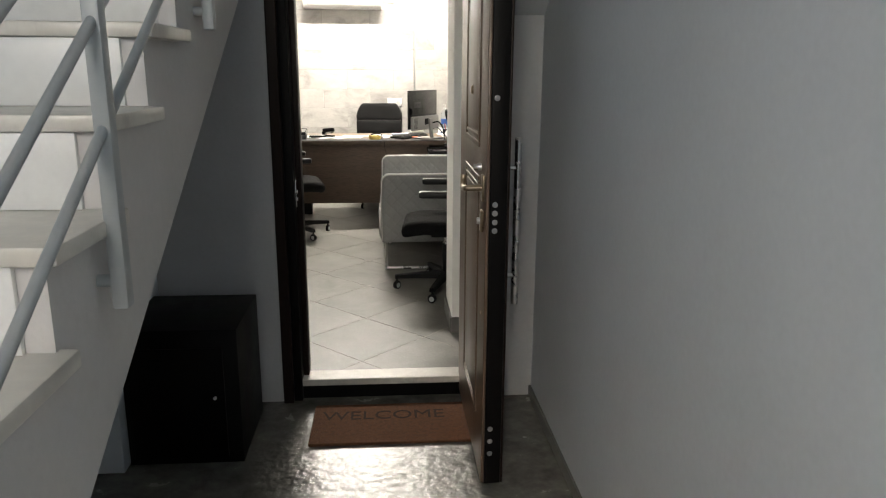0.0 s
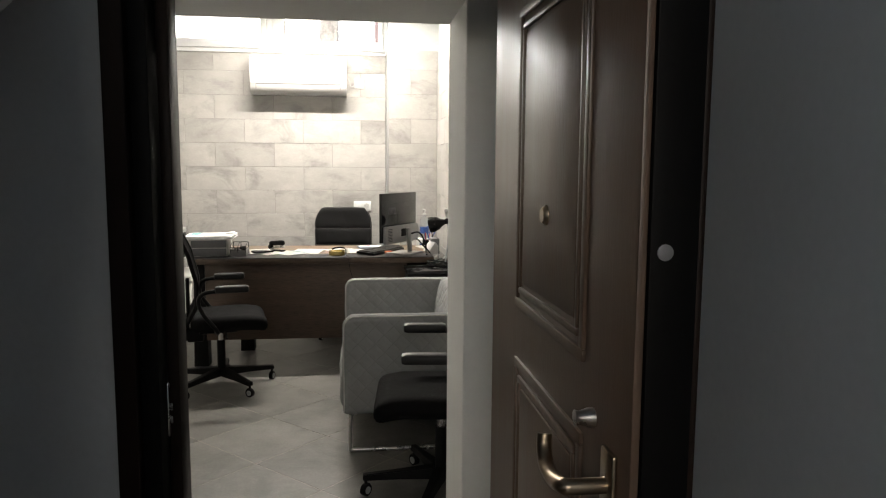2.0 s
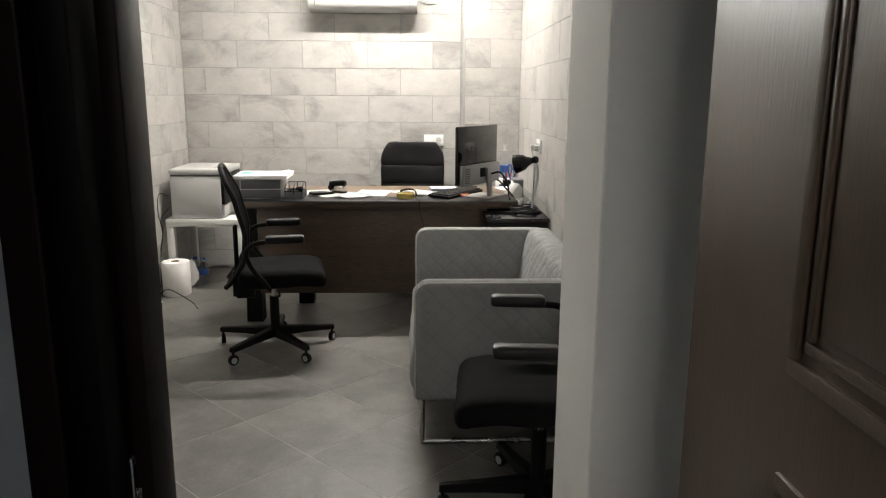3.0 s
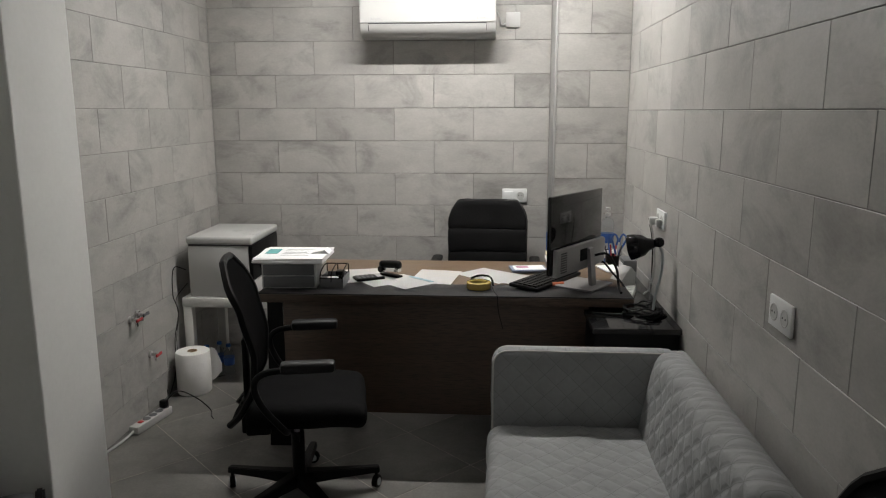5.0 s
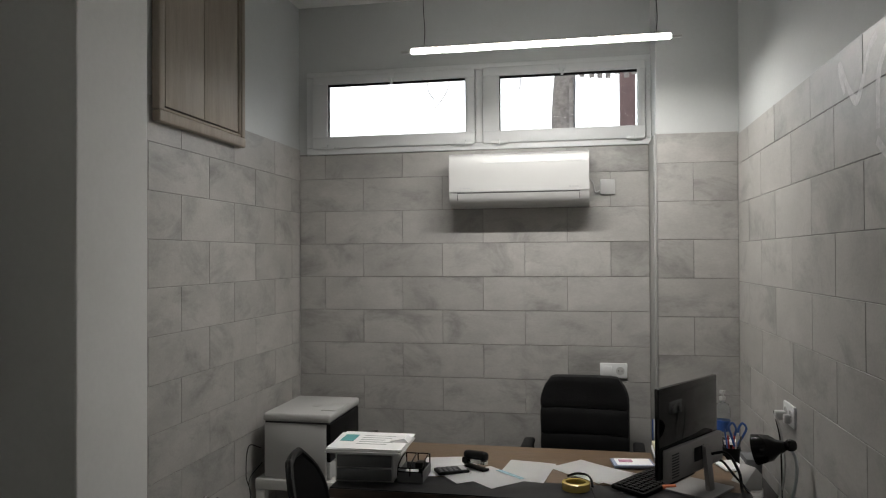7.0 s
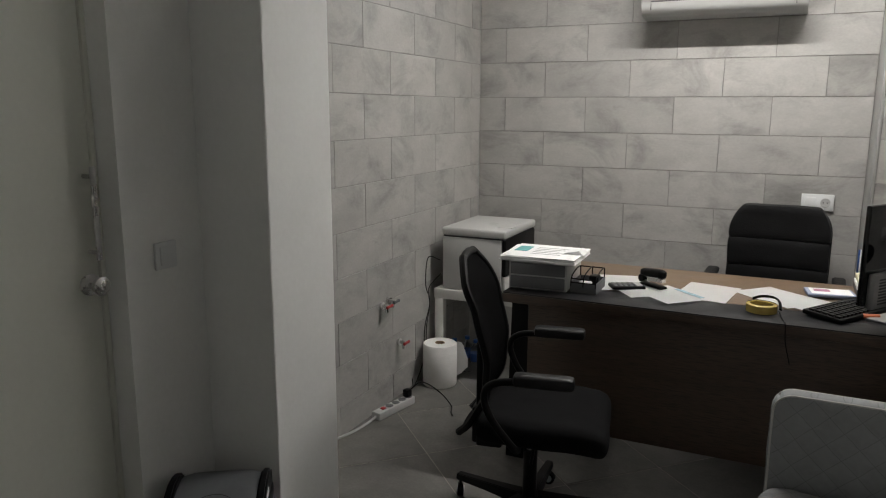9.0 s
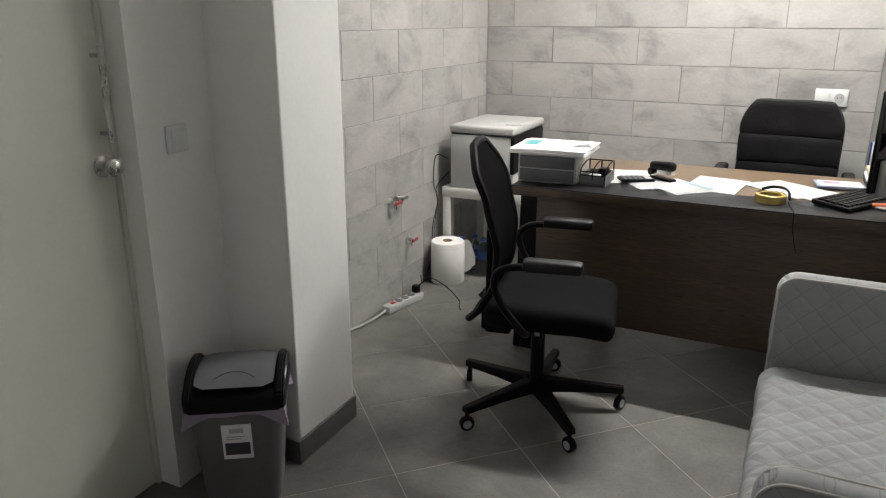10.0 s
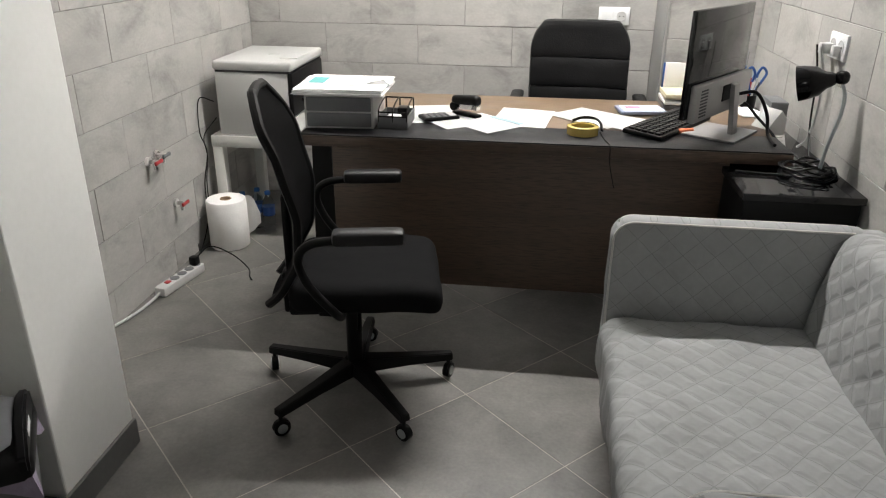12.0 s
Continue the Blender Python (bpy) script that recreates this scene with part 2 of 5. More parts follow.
COIR_INK = mat("black_coir_print", (0.05, 0.024, 0.013), 0.95, var=0.3, scale=60, bump=0.6, bscale=350)
CAB_WOOD = mat("beige_stained_wood", (0.31, 0.265, 0.215), 0.55, var=0.16, scale=5, bump=0.08, bscale=60, stretch=(5, 5, 0.5))
# near-black backing that paints the shade inside the wall cabinet's gaps
CAB_DARK = mat("gap_shade", (0.03, 0.02, 0.015), 0.8)
TRUNK = mat("tree_bark", (0.36, 0.355, 0.35), 0.9, var=0.3, scale=12, bump=0.6, bscale=40)
BROWN_POST = mat("brown_painted_post", (0.22, 0.16, 0.165), 0.7, var=0.15)
SNOW_GROUND = mat("pale_ground", (0.5, 0.5, 0.48), 0.9, var=0.15, scale=2)
GLASS = clear("window_glass", ior=1.1)
PET = clear("clear_bottle", (0.93, 0.97, 1.0), 0.08, 1.08)
TAPE = clear("yellow_tape", (0.85, 0.6, 0.12), 0.15, 1.3)
TUBE = glow("led_tube", (1.0, 0.968, 0.91), TUBE_GLOW)
CHALK = mat("chalk_smear", (0.53, 0.52, 0.505), 0.45, var=0.2, scale=30)


# ---- mesh helpers ----
def box(x0, x1, y0, y1, z0, z1, bev=0.0, seg=2, bm=None):
    own = bm if bm is not None else bmesh.new()
    r = bmesh.ops.create_cube(own, size=1.0)
    bmesh.ops.scale(own, vec=(x1 - x0, y1 - y0, z1 - z0), verts=r["verts"])
    bmesh.ops.translate(own, vec=((x0 + x1) / 2, (y0 + y1) / 2, (z0 + z1) / 2), verts=r["verts"])
    if bev:
        es = list({e for v in r["verts"] for e in v.link_edges})
        bmesh.ops.bevel(own, geom=es, offset=bev, segments=seg, profile=0.5, affect="EDGES", clamp_overlap=True)
    return own


def cyl(p, q, r0, r1=None, n=20, bm=None):
    own = bm if bm is not None else bmesh.new()
    p, q = Vector(p), Vector(q)
    d = q - p
    m = Matrix.Translation((p + q) / 2) @ d.to_track_quat("Z", "Y").to_matrix().to_4x4()
    bmesh.ops.create_cone(own, cap_ends=True, segments=n, radius1=r0, radius2=r0 if r1 is None else r1, depth=d.length, matrix=m)
    return own


def smooth_line(points, steps=6):
    p = [Vector(v) for v in points]
    p = [2 * p[0] - p[1]] + p + [2 * p[-1] - p[-2]]
    out = []
    for i in range(1, len(p) - 2):
        for s in range(steps):
            t = s / steps
            out.append(0.5 * (2 * p[i] + (p[i + 1] - p[i - 1]) * t + (2 * p[i - 1] - 5 * p[i] + 4 * p[i + 1] - p[i + 2]) * t * t + (3 * p[i] - p[i - 1] - 3 * p[i + 1] + p[i + 2]) * t ** 3))
    return out + [p[-2]]


def tube(points, r, n=8, steps=6, bm=None, flat=1.0):
    """A round bar along a smooth line through the points."""
    own = bm if bm is not None else bmesh.new()
    line = smooth_line(points, steps) if steps > 1 else [Vector(v) for v in points]
    up, rings = None, []
    for i, c in enumerate(line):
        d = (line[min(i + 1, len(line) - 1)] - line[max(i - 1, 0)]).normalized()
        if up is None:
            up = d.orthogonal().normalized()
        up = (up - d * up.dot(d)).normalized()
        side = d.cross(up)
        rings.append([own.verts.new(c + (up * math.cos(a) * flat + side * math.sin(a)) * r) for a in (2 * math.pi * k / n for k in range(n))])
    for a, b in zip(rings, rings[1:]):
        for k in range(n):
            own.faces.new((a[k], a[(k + 1) % n], b[(k + 1) % n], b[k]))
    own.faces.new(rings[0][::-1])
    own.faces.new(rings[-1])
    return own


def lathe(profile, n=24, at=(0, 0, 0), bm=None):
    """A turned body from (radius, height) pairs."""
    own = bm if bm is not None else bmesh.new()
    rings = [[own.verts.new((at[0] + r * math.cos(2 * math.pi * k / n), at[1] + r * math.sin(2 * math.pi * k / n), at[2] + z)) for k in range(n)] for r, z in profile]
    for a, b in zip(rings, rings[1:]):
        for k in range(n):
            own.faces.new((a[k], a[(k + 1) % n], b[(k + 1) % n], b[k]))
    own.faces.new(rings[0][::-1])
    own.faces.new(rings[-1])
    return own


def prism(outline, axis, lo, hi, bm=None):
    """A flat outline of (a, b) pairs drawn out along an axis: x takes (y, z), y takes (x, z), z takes (x, y)."""
    own = bm if bm is not None else bmesh.new()
    place = {"x": lambda a, b, c: (c, a, b), "y": lambda a, b, c: (a, c, b), "z": lambda a, b, c: (a, b, c)}[axis]
    low = [own.verts.new(place(a, b, lo)) for a, b in outline]
    high = [own.verts.new(place(a, b, hi)) for a, b in outline]
    k = len(outline)
    own.faces.new(low[::-1])
    own.faces.new(high)
    for i in range(k):
        own.faces.new((low[i], low[(i + 1) % k], high[(i + 1) % k], high[i]))
    return own


def cushion(x0, x1, y0, y1, z0, z1, r=0.03, step=0.016, quilt=0.0, pitch=0.105, slack=0.0):
    """A rounded upholstered block; quilt: how far the diamonds between the stitched lines puff out."""
    own = bmesh.new()
    lo, hi = Vector((x0, y0, z0)), Vector((x1, y1, z1))
    ilo, ihi = lo + Vector((r, r, r)), hi - Vector((r, r, r))
    cache = {}

    def vert(p):
        key = tuple(round(c, 5) for c in p)
        if key not in cache:
            inner = Vector([min(max(c, a), b) for c, a, b in zip(p, ilo, ihi)])
            n = (p - inner).normalized()
            k = max(range(3), key=lambda j: abs(n[j]))
            a, b = [p[j] for j in range(3) if j != k]
            u, v = (a + b) / pitch, (a - b) / pitch
            d = min(abs(u - round(u)), abs(v - round(v))) * pitch * 0.7
            puff = quilt * (1 - math.exp(-d / 0.007)) if quilt else 0.0
            if slack:
                puff += slack * noise.noise(p * 7.0) + 0.4 * slack * noise.noise(p * 23.0)
            cache[key] = own.verts.new(inner + n * (r + puff))
        return cache[key]

    size = hi - lo
    for k in range(3):
        i, j = [m for m in range(3) if m != k]
        na, nb = max(4, int(size[i] / step)), max(4, int(size[j] / step))
        for side in (0, 1):
            for a in range(na):
                for b in range(nb):
                    quad = []
                    for da, db in ((0, 0), (1, 0), (1, 1), (0, 1)):
                        p = Vector((0, 0, 0))
                        p[i], p[j], p[k] = lo[i] + size[i] * (a + da) / na, lo[j] + size[j] * (b + db) / nb, (lo, hi)[side][k]
                        quad.append(vert(p))
                    try:
                        own.faces.new(quad)
                    except ValueError:
                        pass
    bmesh.ops.recalc_face_normals(own, faces=own.faces)
    return own


def part(name, bm, material, parent=None, label="", smooth=True):
    me = bpy.data.meshes.new(name)
    bmesh.ops.recalc_face_normals(bm, faces=bm.faces)
    if smooth:
        for f in bm.faces:
            f.smooth = True
        for e in bm.edges:
            if len(e.link_faces) == 2 and e.calc_face_angle(0) > 0.7:
                e.smooth = False
    bm.to_mesh(me)
    bm.free()
    me.materials.append(material)
    ob = new(name, me)
    ob.parent = parent
    if label:
        ob["label"] = label
    return ob


def thing(name, m, label, category, group=""):
    ob = new(name)
    ob.empty_display_size = 0.1
    ob.matrix_world = m
    return tagged(ob, label, category, group)


def words(name, text, size, material, parent, m, label=""):
    cu = bpy.data.curves.new(name, "FONT")
    cu.body, cu.size, cu.extrude, cu.align_x, cu.align_y = text, size, 0.0008, "CENTER", "CENTER"
    cu.materials.append(material)
    ob = new(name, cu)
    ob.parent, ob.matrix_local = parent, m
    if label:
        ob["label"] = label
    return ob


def structure(name, bm, material, label=""):
    return tagged(part(name, bm, material, None, "", False), label, "", "", "structure")


# ---- the shell ----
YB, XL, XR, ZC = 8.56, -1.91, 0.665, 3.3   # office: far wall, side walls, ceiling
YD, HF = 3.53, -0.095                     # entrance wall's hall face, hall floor
TOP = 2.372                               # top of the wall tiles

structure("floor", box(XL - 0.02, XR + 0.02, 3.6, YB + 0.02, -0.2, -0.0008), FLOOR_GROUT, "grey porcelain tile floor laid diagonally with pale grout")
structure("floor_2", box(-1.7, 0.62, -1.3, 3.6, -0.3, HF), HALL_FLOOR, "dark worn glossy terrazzo hall floor")
structure("ceiling", box(XL - 0.2, XR + 0.2, 3.66, YB + 0.2, ZC, ZC + 0.15), WHITE_WALL, "plain white plaster office ceiling")
structure("ceiling_2", box(-1.9, 0.8, -1.5, 3.66, ZC, ZC + 0.15), HALL_WALL, "plain pale grey stairwell ceiling")

# far wall: body with the window opening, shade-greyed white plaster above the tiles
WX0, WX1, WZ0, WZ1 = -1.86, 0.268, 2.355, 2.878
bm = box(XL - 0.2, XR + 0.2, YB + 0.008, YB + 0.2, -0.2, WZ0)
box(XL - 0.2, XR + 0.2, YB + 0.008, YB + 0.2, WZ1, ZC, bm=bm)
box(XL - 0.2, WX0, YB + 0.008, YB + 0.2, WZ0, WZ1, bm=bm)
box(WX1, XR + 0.2, YB + 0.008, YB + 0.2, WZ0, WZ1, bm=bm)
wall_north = structure("wall_north", bm, UPPER_WALL, "far office wall, concrete-look tiles below shade-greyed white plaster")
part("grout_bed", box(XL, 0.25, YB + 0.003, YB + 0.008, 0, TOP - 0.012), GROUT, wall_north)
wall_west = structure("wall_west", box(XL - 0.2, XL - 0.008, 5.95, YB + 0.2, -0.2, ZC), UPPER_WALL, "side office wall, concrete-look tiles below shade-greyed white plaster")
part("grout_bed", box(XL - 0.008, XL - 0.003, 6.2, YB, 0, TOP + 0.02), GROUT, wall_west)
wall_east = structure("wall_east", box(XR + 0.008, XR + 0.2, 3.6, YB + 0.2, -0.2, ZC), UPPER_WALL, "side office wall beside the sofa, tiles below shade-greyed white plaster")
part("grout_bed", box(XR + 0.003, XR + 0.008, 4.53, 8.3, 0, 2.34), GROUT, wall_east)
column = structure("wall_column", box(0.252, XR + 0.01, 8.238, YB + 0.01, -0.2, ZC), UPPER_WALL, "boxed tiled column in the office corner")
part("grout_bed", box(0.254, XR, 8.233, 8.238, 0, 2.355), GROUT, column)
part("corner_trim", box(0.24, 0.2535, 8.226, YB, 0, 2.362, 0.002), mat("grey_tile_trim", (0.3, 0.3, 0.29), 0.5, var=0.08), column, "grey tile corner trim")

# portal between the lobby and the office, and the lobby's side wall with its door recess
PX, PY0, PY1 = 0.278, 4.14, 4.52
wall_portal = structure("wall_portal", box(PX, XR + 0.01, PY0, PY1, -0.2, ZC, 0.006), WHITE_WALL, "white plastered wall end at the lobby opening")
structure("wall_lintel", box(-1.76, PX, PY0, PY1, 1.88, ZC), WHITE_WALL, "white plastered beam over the lobby opening")
bm = box(XL - 0.2, -1.74, 5.63, 5.95, -0.2, ZC)
box(XL - 0.2, -1.74, 3.6, 4.8, -0.2, ZC, bm=bm)
box(XL - 0.2, -1.74, 4.8, 5.63, 2.16, ZC, bm=bm)
box(XL - 0.2, -1.95, 4.8, 5.63, -0.2, 2.16, bm=bm)
structure("wall_lobby", bm, WHITE_WALL, "white plastered lobby wall with a recessed door")
wall_pillar = structure("wall_pillar", box(XL - 0.1, -1.478, 5.922, 6.25, -0.2, ZC, 0.005), WHITE_WALL, "white plastered wall pillar")

# entrance wall with the front door opening
DX0, DX1, DZ = -0.54, 0.345, 1.9
bm = box(-1.95, DX0, YD, 3.66, -0.3, ZC)
box(DX1, 0.86, YD, 3.66, -0.3, ZC, bm=bm)
box(DX0, DX1, YD, 3.66, DZ, ZC, bm=bm)
structure("wall_entrance", bm, mat("entrance_plaster", (0.56, 0.57, 0.585), 0.7, var=0.07, scale=1.6, bump=0.05, bscale=60), "grey plastered wall round the front door")
structure("wall_hall_east", box(0.598, 0.8, -1.5, YD, -0.3, ZC), HALL_WALL, "bluish grey plastered hall wall")
structure("wall_hall_west", box(-1.9, -1.7, -1.5, YD, -0.3, ZC), HALL_WALL, "grey plastered wall beside the stairs")
# closing wall behind the start; its window opening is assumed, never in view
bm = box(-1.9, 0.8, -1.5, -1.3, -0.3, 1.9)
box(-1.9, -1.3, -1.5, -1.3, 1.9, ZC, bm=bm)
box(-0.2, 0.8, -1.5, -1.3, 1.9, ZC, bm=bm)
box(-1.3, -0.2, -1.5, -1.3, 3.0, ZC, bm=bm)
structure("wall_hall_south", bm, HALL_WALL, "unseen grey plastered wall with an assumed opening for stairwell daylight")
bm = prism([(3.53, 1.612), (3.53, 2.4), (1.2, 3.29), (0.75, 3.29)], "x", 0.43, 0.598)
structure("wall_soffit", bm, HALL_WALL, "sloped underside of the upper stair flight")
structure("baseboard_hall", box(0.586, 0.598, -1.3, YD, HF, HF + 0.05, 0.002), SKIRT, "thin dark hall skirting")

# skirting tiles
SK = 0.085
structure("baseboard", box(-1.478, -1.467, 5.911, 6.25, 0, SK, 0.002), SKIRT, "dark grey skirting tile on the pillar")
structure("baseboard_1", box(-1.74, -1.467, 5.9, 5.911, 0, SK, 0.002), SKIRT, "dark grey skirting tile on the pillar")
structure("baseboard_2", box(PX - 0.011, PX, PY0 - 0.011, PY1, 0, SK, 0.002), SKIRT, "dark grey skirting tile at the wall end")
structure("baseboard_3", box(PX, XR, PY0 - 0.011, PY0, 0, SK, 0.002), SKIRT, "dark grey skirting tile at the wall end")

# threshold
structure("threshold", box(-0.47, 0.33, 3.545, 3.655, -0.03, 0.002, 0.004), MARBLE, "white marble door threshold")
structure("step_riser", box(-0.535, 0.34, 3.56, 3.65, HF - 0.01, -0.03), BLACK_FRAME, "dark step face under the threshold")

# front door frame
door_frame = structure("door_frame", box(-0.545, -0.5, 3.505, 3.64, HF, 1.9, 0.004), BROWN_FRAME, "dark brown and black steel front door frame")
part("rebate", box(-0.5, -0.462, 3.53, 3.66, HF, 1.86, 0.003), BLACK_FRAME, door_frame, "black rebate")
part("inner_lip", box(-0.462, -0.437, 3.6, 3.68, 0.0, 1.835, 0.003), BROWN_FRAME, door_frame)
part("inner_lip", box(-0.462, 0.31, 3.6, 3.68, 1.825, 1.86, 0.003), BROWN_FRAME, door_frame)
part("head", box(-0.545, 0.345, 3.505, 3.6, 1.85, 1.91, 0.004), BLACK_FRAME, door_frame, "black head")
part("hinge_jamb", box(0.3, 0.35, 3.53, 3.68, HF, 1.86, 0.003), BLACK_FRAME, door_frame, "black hinge jamb")
part("strike_plate", box(-0.468, -0.459, 3.59, 3.61, 0.8, 0.92, 0.002), CHROME, door_frame, "steel strike plate")
for k in range(2):
    part("strike_bolt", box(-0.46, -0.452, 3.6, 3.625, 0.825 + 0.03 * k, 0.845 + 0.03 * k, 0.002), CHROME, door_frame)

# office window
window_1 = structure("window_1", box(WX0, WX1, YB - 0.012, YB + 0.05, WZ0, WZ0 + 0.045, 0.005), PVC, "white pvc strip window with two tilting sashes")
part("window_frame", box(WX0, WX1, YB - 0.012, YB + 0.05, WZ1 - 0.035, WZ1, 0.005), PVC, window_1)
for x in (WX0, WX1 - 0.045, -0.775):
    part("window_frame", box(x, x + 0.045, YB - 0.012, YB + 0.05, WZ0 + 0.045, WZ1 - 0.035, 0.005), PVC, window_1)
for x0, x1 in ((WX0 + 0.047, -0.777), (-0.728, WX1 - 0.047)):
    gz0, gz1 = 2.465, 2.793
    gx0, gx1 = x0 + 0.1, x1 - 0.045 if x1 > 0 else x1 - 0.058
    bm = box(x0, x1, YB - 0.032, YB + 0.03, WZ0 + 0.035, gz0, 0.008)
    box(x0, x1, YB - 0.032, YB + 0.03, gz1, WZ1 - 0.03, 0.008, bm=bm)
    box(x0, gx0, YB - 0.0318, YB + 0.03, gz0 - 0.004, gz1 + 0.004, 0.004, bm=bm)
    box(gx1, x1, YB - 0.0318, YB + 0.03, gz0 - 0.004, gz1 + 0.004, 0.004, bm=bm)
    sash = part("sash", bm, PVC, window_1)
    bm = box(gx0, gx1, YB - 0.018, YB + 0.0, gz1 - 0.012, gz1)
    box(gx0, gx0 + 0.006, YB - 0.018, YB, gz0, gz1, bm=bm)
    part("gasket", bm, BLACK_PLASTIC, sash)
    pane = part("pane", box(gx0 - 0.01, gx1 + 0.01, YB + 0.004, YB + 0.02, gz0 - 0.01, gz1 + 0.01), GLASS, sash, "clear glass pane", False)
    pane.visible_shadow = False
    mid = (x0 + x1) / 2
    bm = box(mid - 0.02, mid + 0.02, YB - 0.045, YB - 0.03, WZ1 - 0.07, WZ1 - 0.035, 0.003)
    box(mid - 0.008, mid + 0.008, YB - 0.05, YB - 0.03, WZ1 - 0.1, WZ1 - 0.06, 0.003, bm=bm)
    part("latch", bm, PVC, sash)
    for hx in (x0 + 0.05, x1 - 0.11):
        bm = box(hx, hx + 0.1, YB - 0.045, YB - 0.03, WZ0 + 0.03, WZ0 + 0.044, 0.004)
        box(hx + 0.045, hx + 0.055, YB - 0.047, YB - 0.03, WZ0 + 0.025, WZ0 + 0.058, 0.003, bm=bm)
        part("hinge", bm, PVC, sash)

# outdoors behind the window
structure("backdrop", box(-70, 70, 60, 60.5, -5, 60), glow("overcast_sky", (0.93, 0.97, 1.0), 3.2), "bright white overcast sky")
tagged(part("ground", box(-60, 60, YB + 0.22, 90, 1.6, 1.7), SNOW_GROUND, None, "", False), "pale ground outside the window", "", "", "structure")

# low boxed ledge in the corner below the stairs
ledge = structure("wall_ledge", box(-1.695, -1.064, 2.95, YD - 0.002, HF, 0.79, 0.004), HALL_WALL, "low plastered boxing below the stairs")
part("cap", box(-1.695, -1.05, 2.93, YD - 0.002, 0.7905, 0.825, 0.012, 3), HALL_WALL, ledge, "rounded plaster cap")


# ---- hanging lamp ----
def pendant(where, label):
    t = thing("linear_pendant_lamp", pose(*where), label, "lamp")
    part("diffuser", box(-0.615, 0.615, -0.013, 0.013, -0.013, 0.011, 0.008, 3), TUBE, t, "glowing white diffuser")
    part("housing", box(-0.615, 0.615, -0.018, 0.018, 0.0115, 0.017, 0.002), LIGHT_GREY, t, "pale metal housing")
    for k in (-1, 1):
        part("end_cap", box(min(k * 0.6155, k * 0.665), max(k * 0.6155, k * 0.665), -0.011, 0.011, -0.009, 0.004, 0.004), AC_WHITE, t, "grey end cap")
        part("wire_clip", box(k * 0.55 - 0.012, k * 0.55 + 0.012, -0.008, 0.008, 0.0195, 0.03, 0.003), LIGHT_GREY, t)
        part("suspension_wire", tube([(k * 0.55, 0, 0.03), (k * 0.55 + 0.004, 0.003, 0.1), (k * 0.55 - 0.003, 0.0, 0.25), (k * 0.55, 0, ZC - where[2])], 0.0022, 6), BLACK_PLASTIC, t, "thin twisted wire")


pendant(LAMP, "slim white suspended LED tube lamp over the desk, switched on")


# ---- hall: stairs, rail, cabinet, mat, front door ----
RISE, GO, NOSE_Y, NOSE_Z, SX = 0.177, 0.281, 1.772, 1.311, -0.585
stairs = thing("staircase", pose(0, 0, HF), "straight flight of pale marble steps with white plastered side", "staircase")
outline = []
for k in range(-8, 7):
    y, z = NOSE_Y + 0.025 + GO * k, NOSE_Z + RISE * k - HF
    outline += [(y, max(0, z - RISE - 0.03)), (y, z - 0.03)]
yend = NOSE_Y + 0.025 + GO * 6
outline = [(y, z) for y, z in outline if y < YD - 0.005]
ztop = outline[-1][1]
low = lambda y: max(0.0, 0.664 - HF + 0.593 * (y - 1.571))
outline += [(YD - 0.002, ztop), (YD - 0.002, low(YD)), (0.45, low(0.45)), (outline[0][0], 0.0)]
part("stringer", prism(outline, "x", SX - 0.02, SX), STRINGER, stairs, "white plastered stair side", False)
inner = [(y, z - (0.002 if z > 0 else 0)) for y, z in outline]
part("flight", prism(inner, "x", -1.695, SX - 0.02), STRINGER, stairs, "plastered underside", False)
for k in range(-7, 7):
    y, z = NOSE_Y + GO * k, NOSE_Z + RISE * k - HF
    if y > YD - 0.06:
        continue
    part("tread", box(-1.69, SX + 0.03, y, min(y + GO + 0.045, YD - 0.01), z - 0.032, z, 0.006), MARBLE, stairs, "worn veined marble tread")
    part("riser", box(-1.69, SX - 0.045, y + 0.012, y + 0.024, z - RISE + 0.001, z - 0.033, 0.001), RISER, stairs, "white marble riser")

rail = thing("stair_railing", pose(0, 0, HF), "grey painted steel stair railing fixed to the stair side", "railing")
RX, SL = -0.545, RISE / GO
for y0 in (0.873, 1.707, 2.541):
    zb = 0.969 + SL * (y0 - 1.707) - HF
    part("post", box(RX - 0.015, RX + 0.015, y0 - 0.017, y0 + 0.017, zb, zb + 1.15, 0.005), STEEL_GREY, rail)
    for zz in (zb + 0.05, zb + 0.14):
        part("bracket", cyl((SX, y0, zz), (RX, y0, zz), 0.012, n=12), STEEL_GREY, rail)
for off in (0.0, 0.178, 0.36, 0.54):
    a, b = 0.2, 3.3
    za, zb = [1.285 + SL * (y - 1.688) + off - HF for y in (a, b)]
    part("rail_bar", tube([(RX, a, za), (RX, b, zb)], 0.01, 10, 1), STEEL_GREY, rail)

cab = thing("floor_cabinet", pose(-0.845, 3.235, HF), "black metal cabinet under the stairs, door closed", "cabinet")
part("body", box(-0.215, 0.215, -0.23, 0.21, 0, 0.545, 0.004), BLACK_PLASTIC, cab)
door = part("door", box(-0.19, 0.16, -0.242, -0.231, 0.03, 0.475, 0.003), BLACK_FRAME, cab)
part("knob", lathe([(0.004, 0), (0.007, 0.004), (0.007, 0.01), (0.002, 0.013)], 14), CHROME, door, "small steel knob").matrix_local = Matrix.Translation((0.125, -0.242, 0.28)) @ pose(0, 0, 0, 90)

mat_thing = thing("door_mat", pose(-0.06, 3.275, HF), "brown coir door mat with faded lettering", "door mat")
part("pile", box(-0.335, 0.335, -0.175, 0.175, 0.0, 0.014, 0.004), COIR, mat_thing)
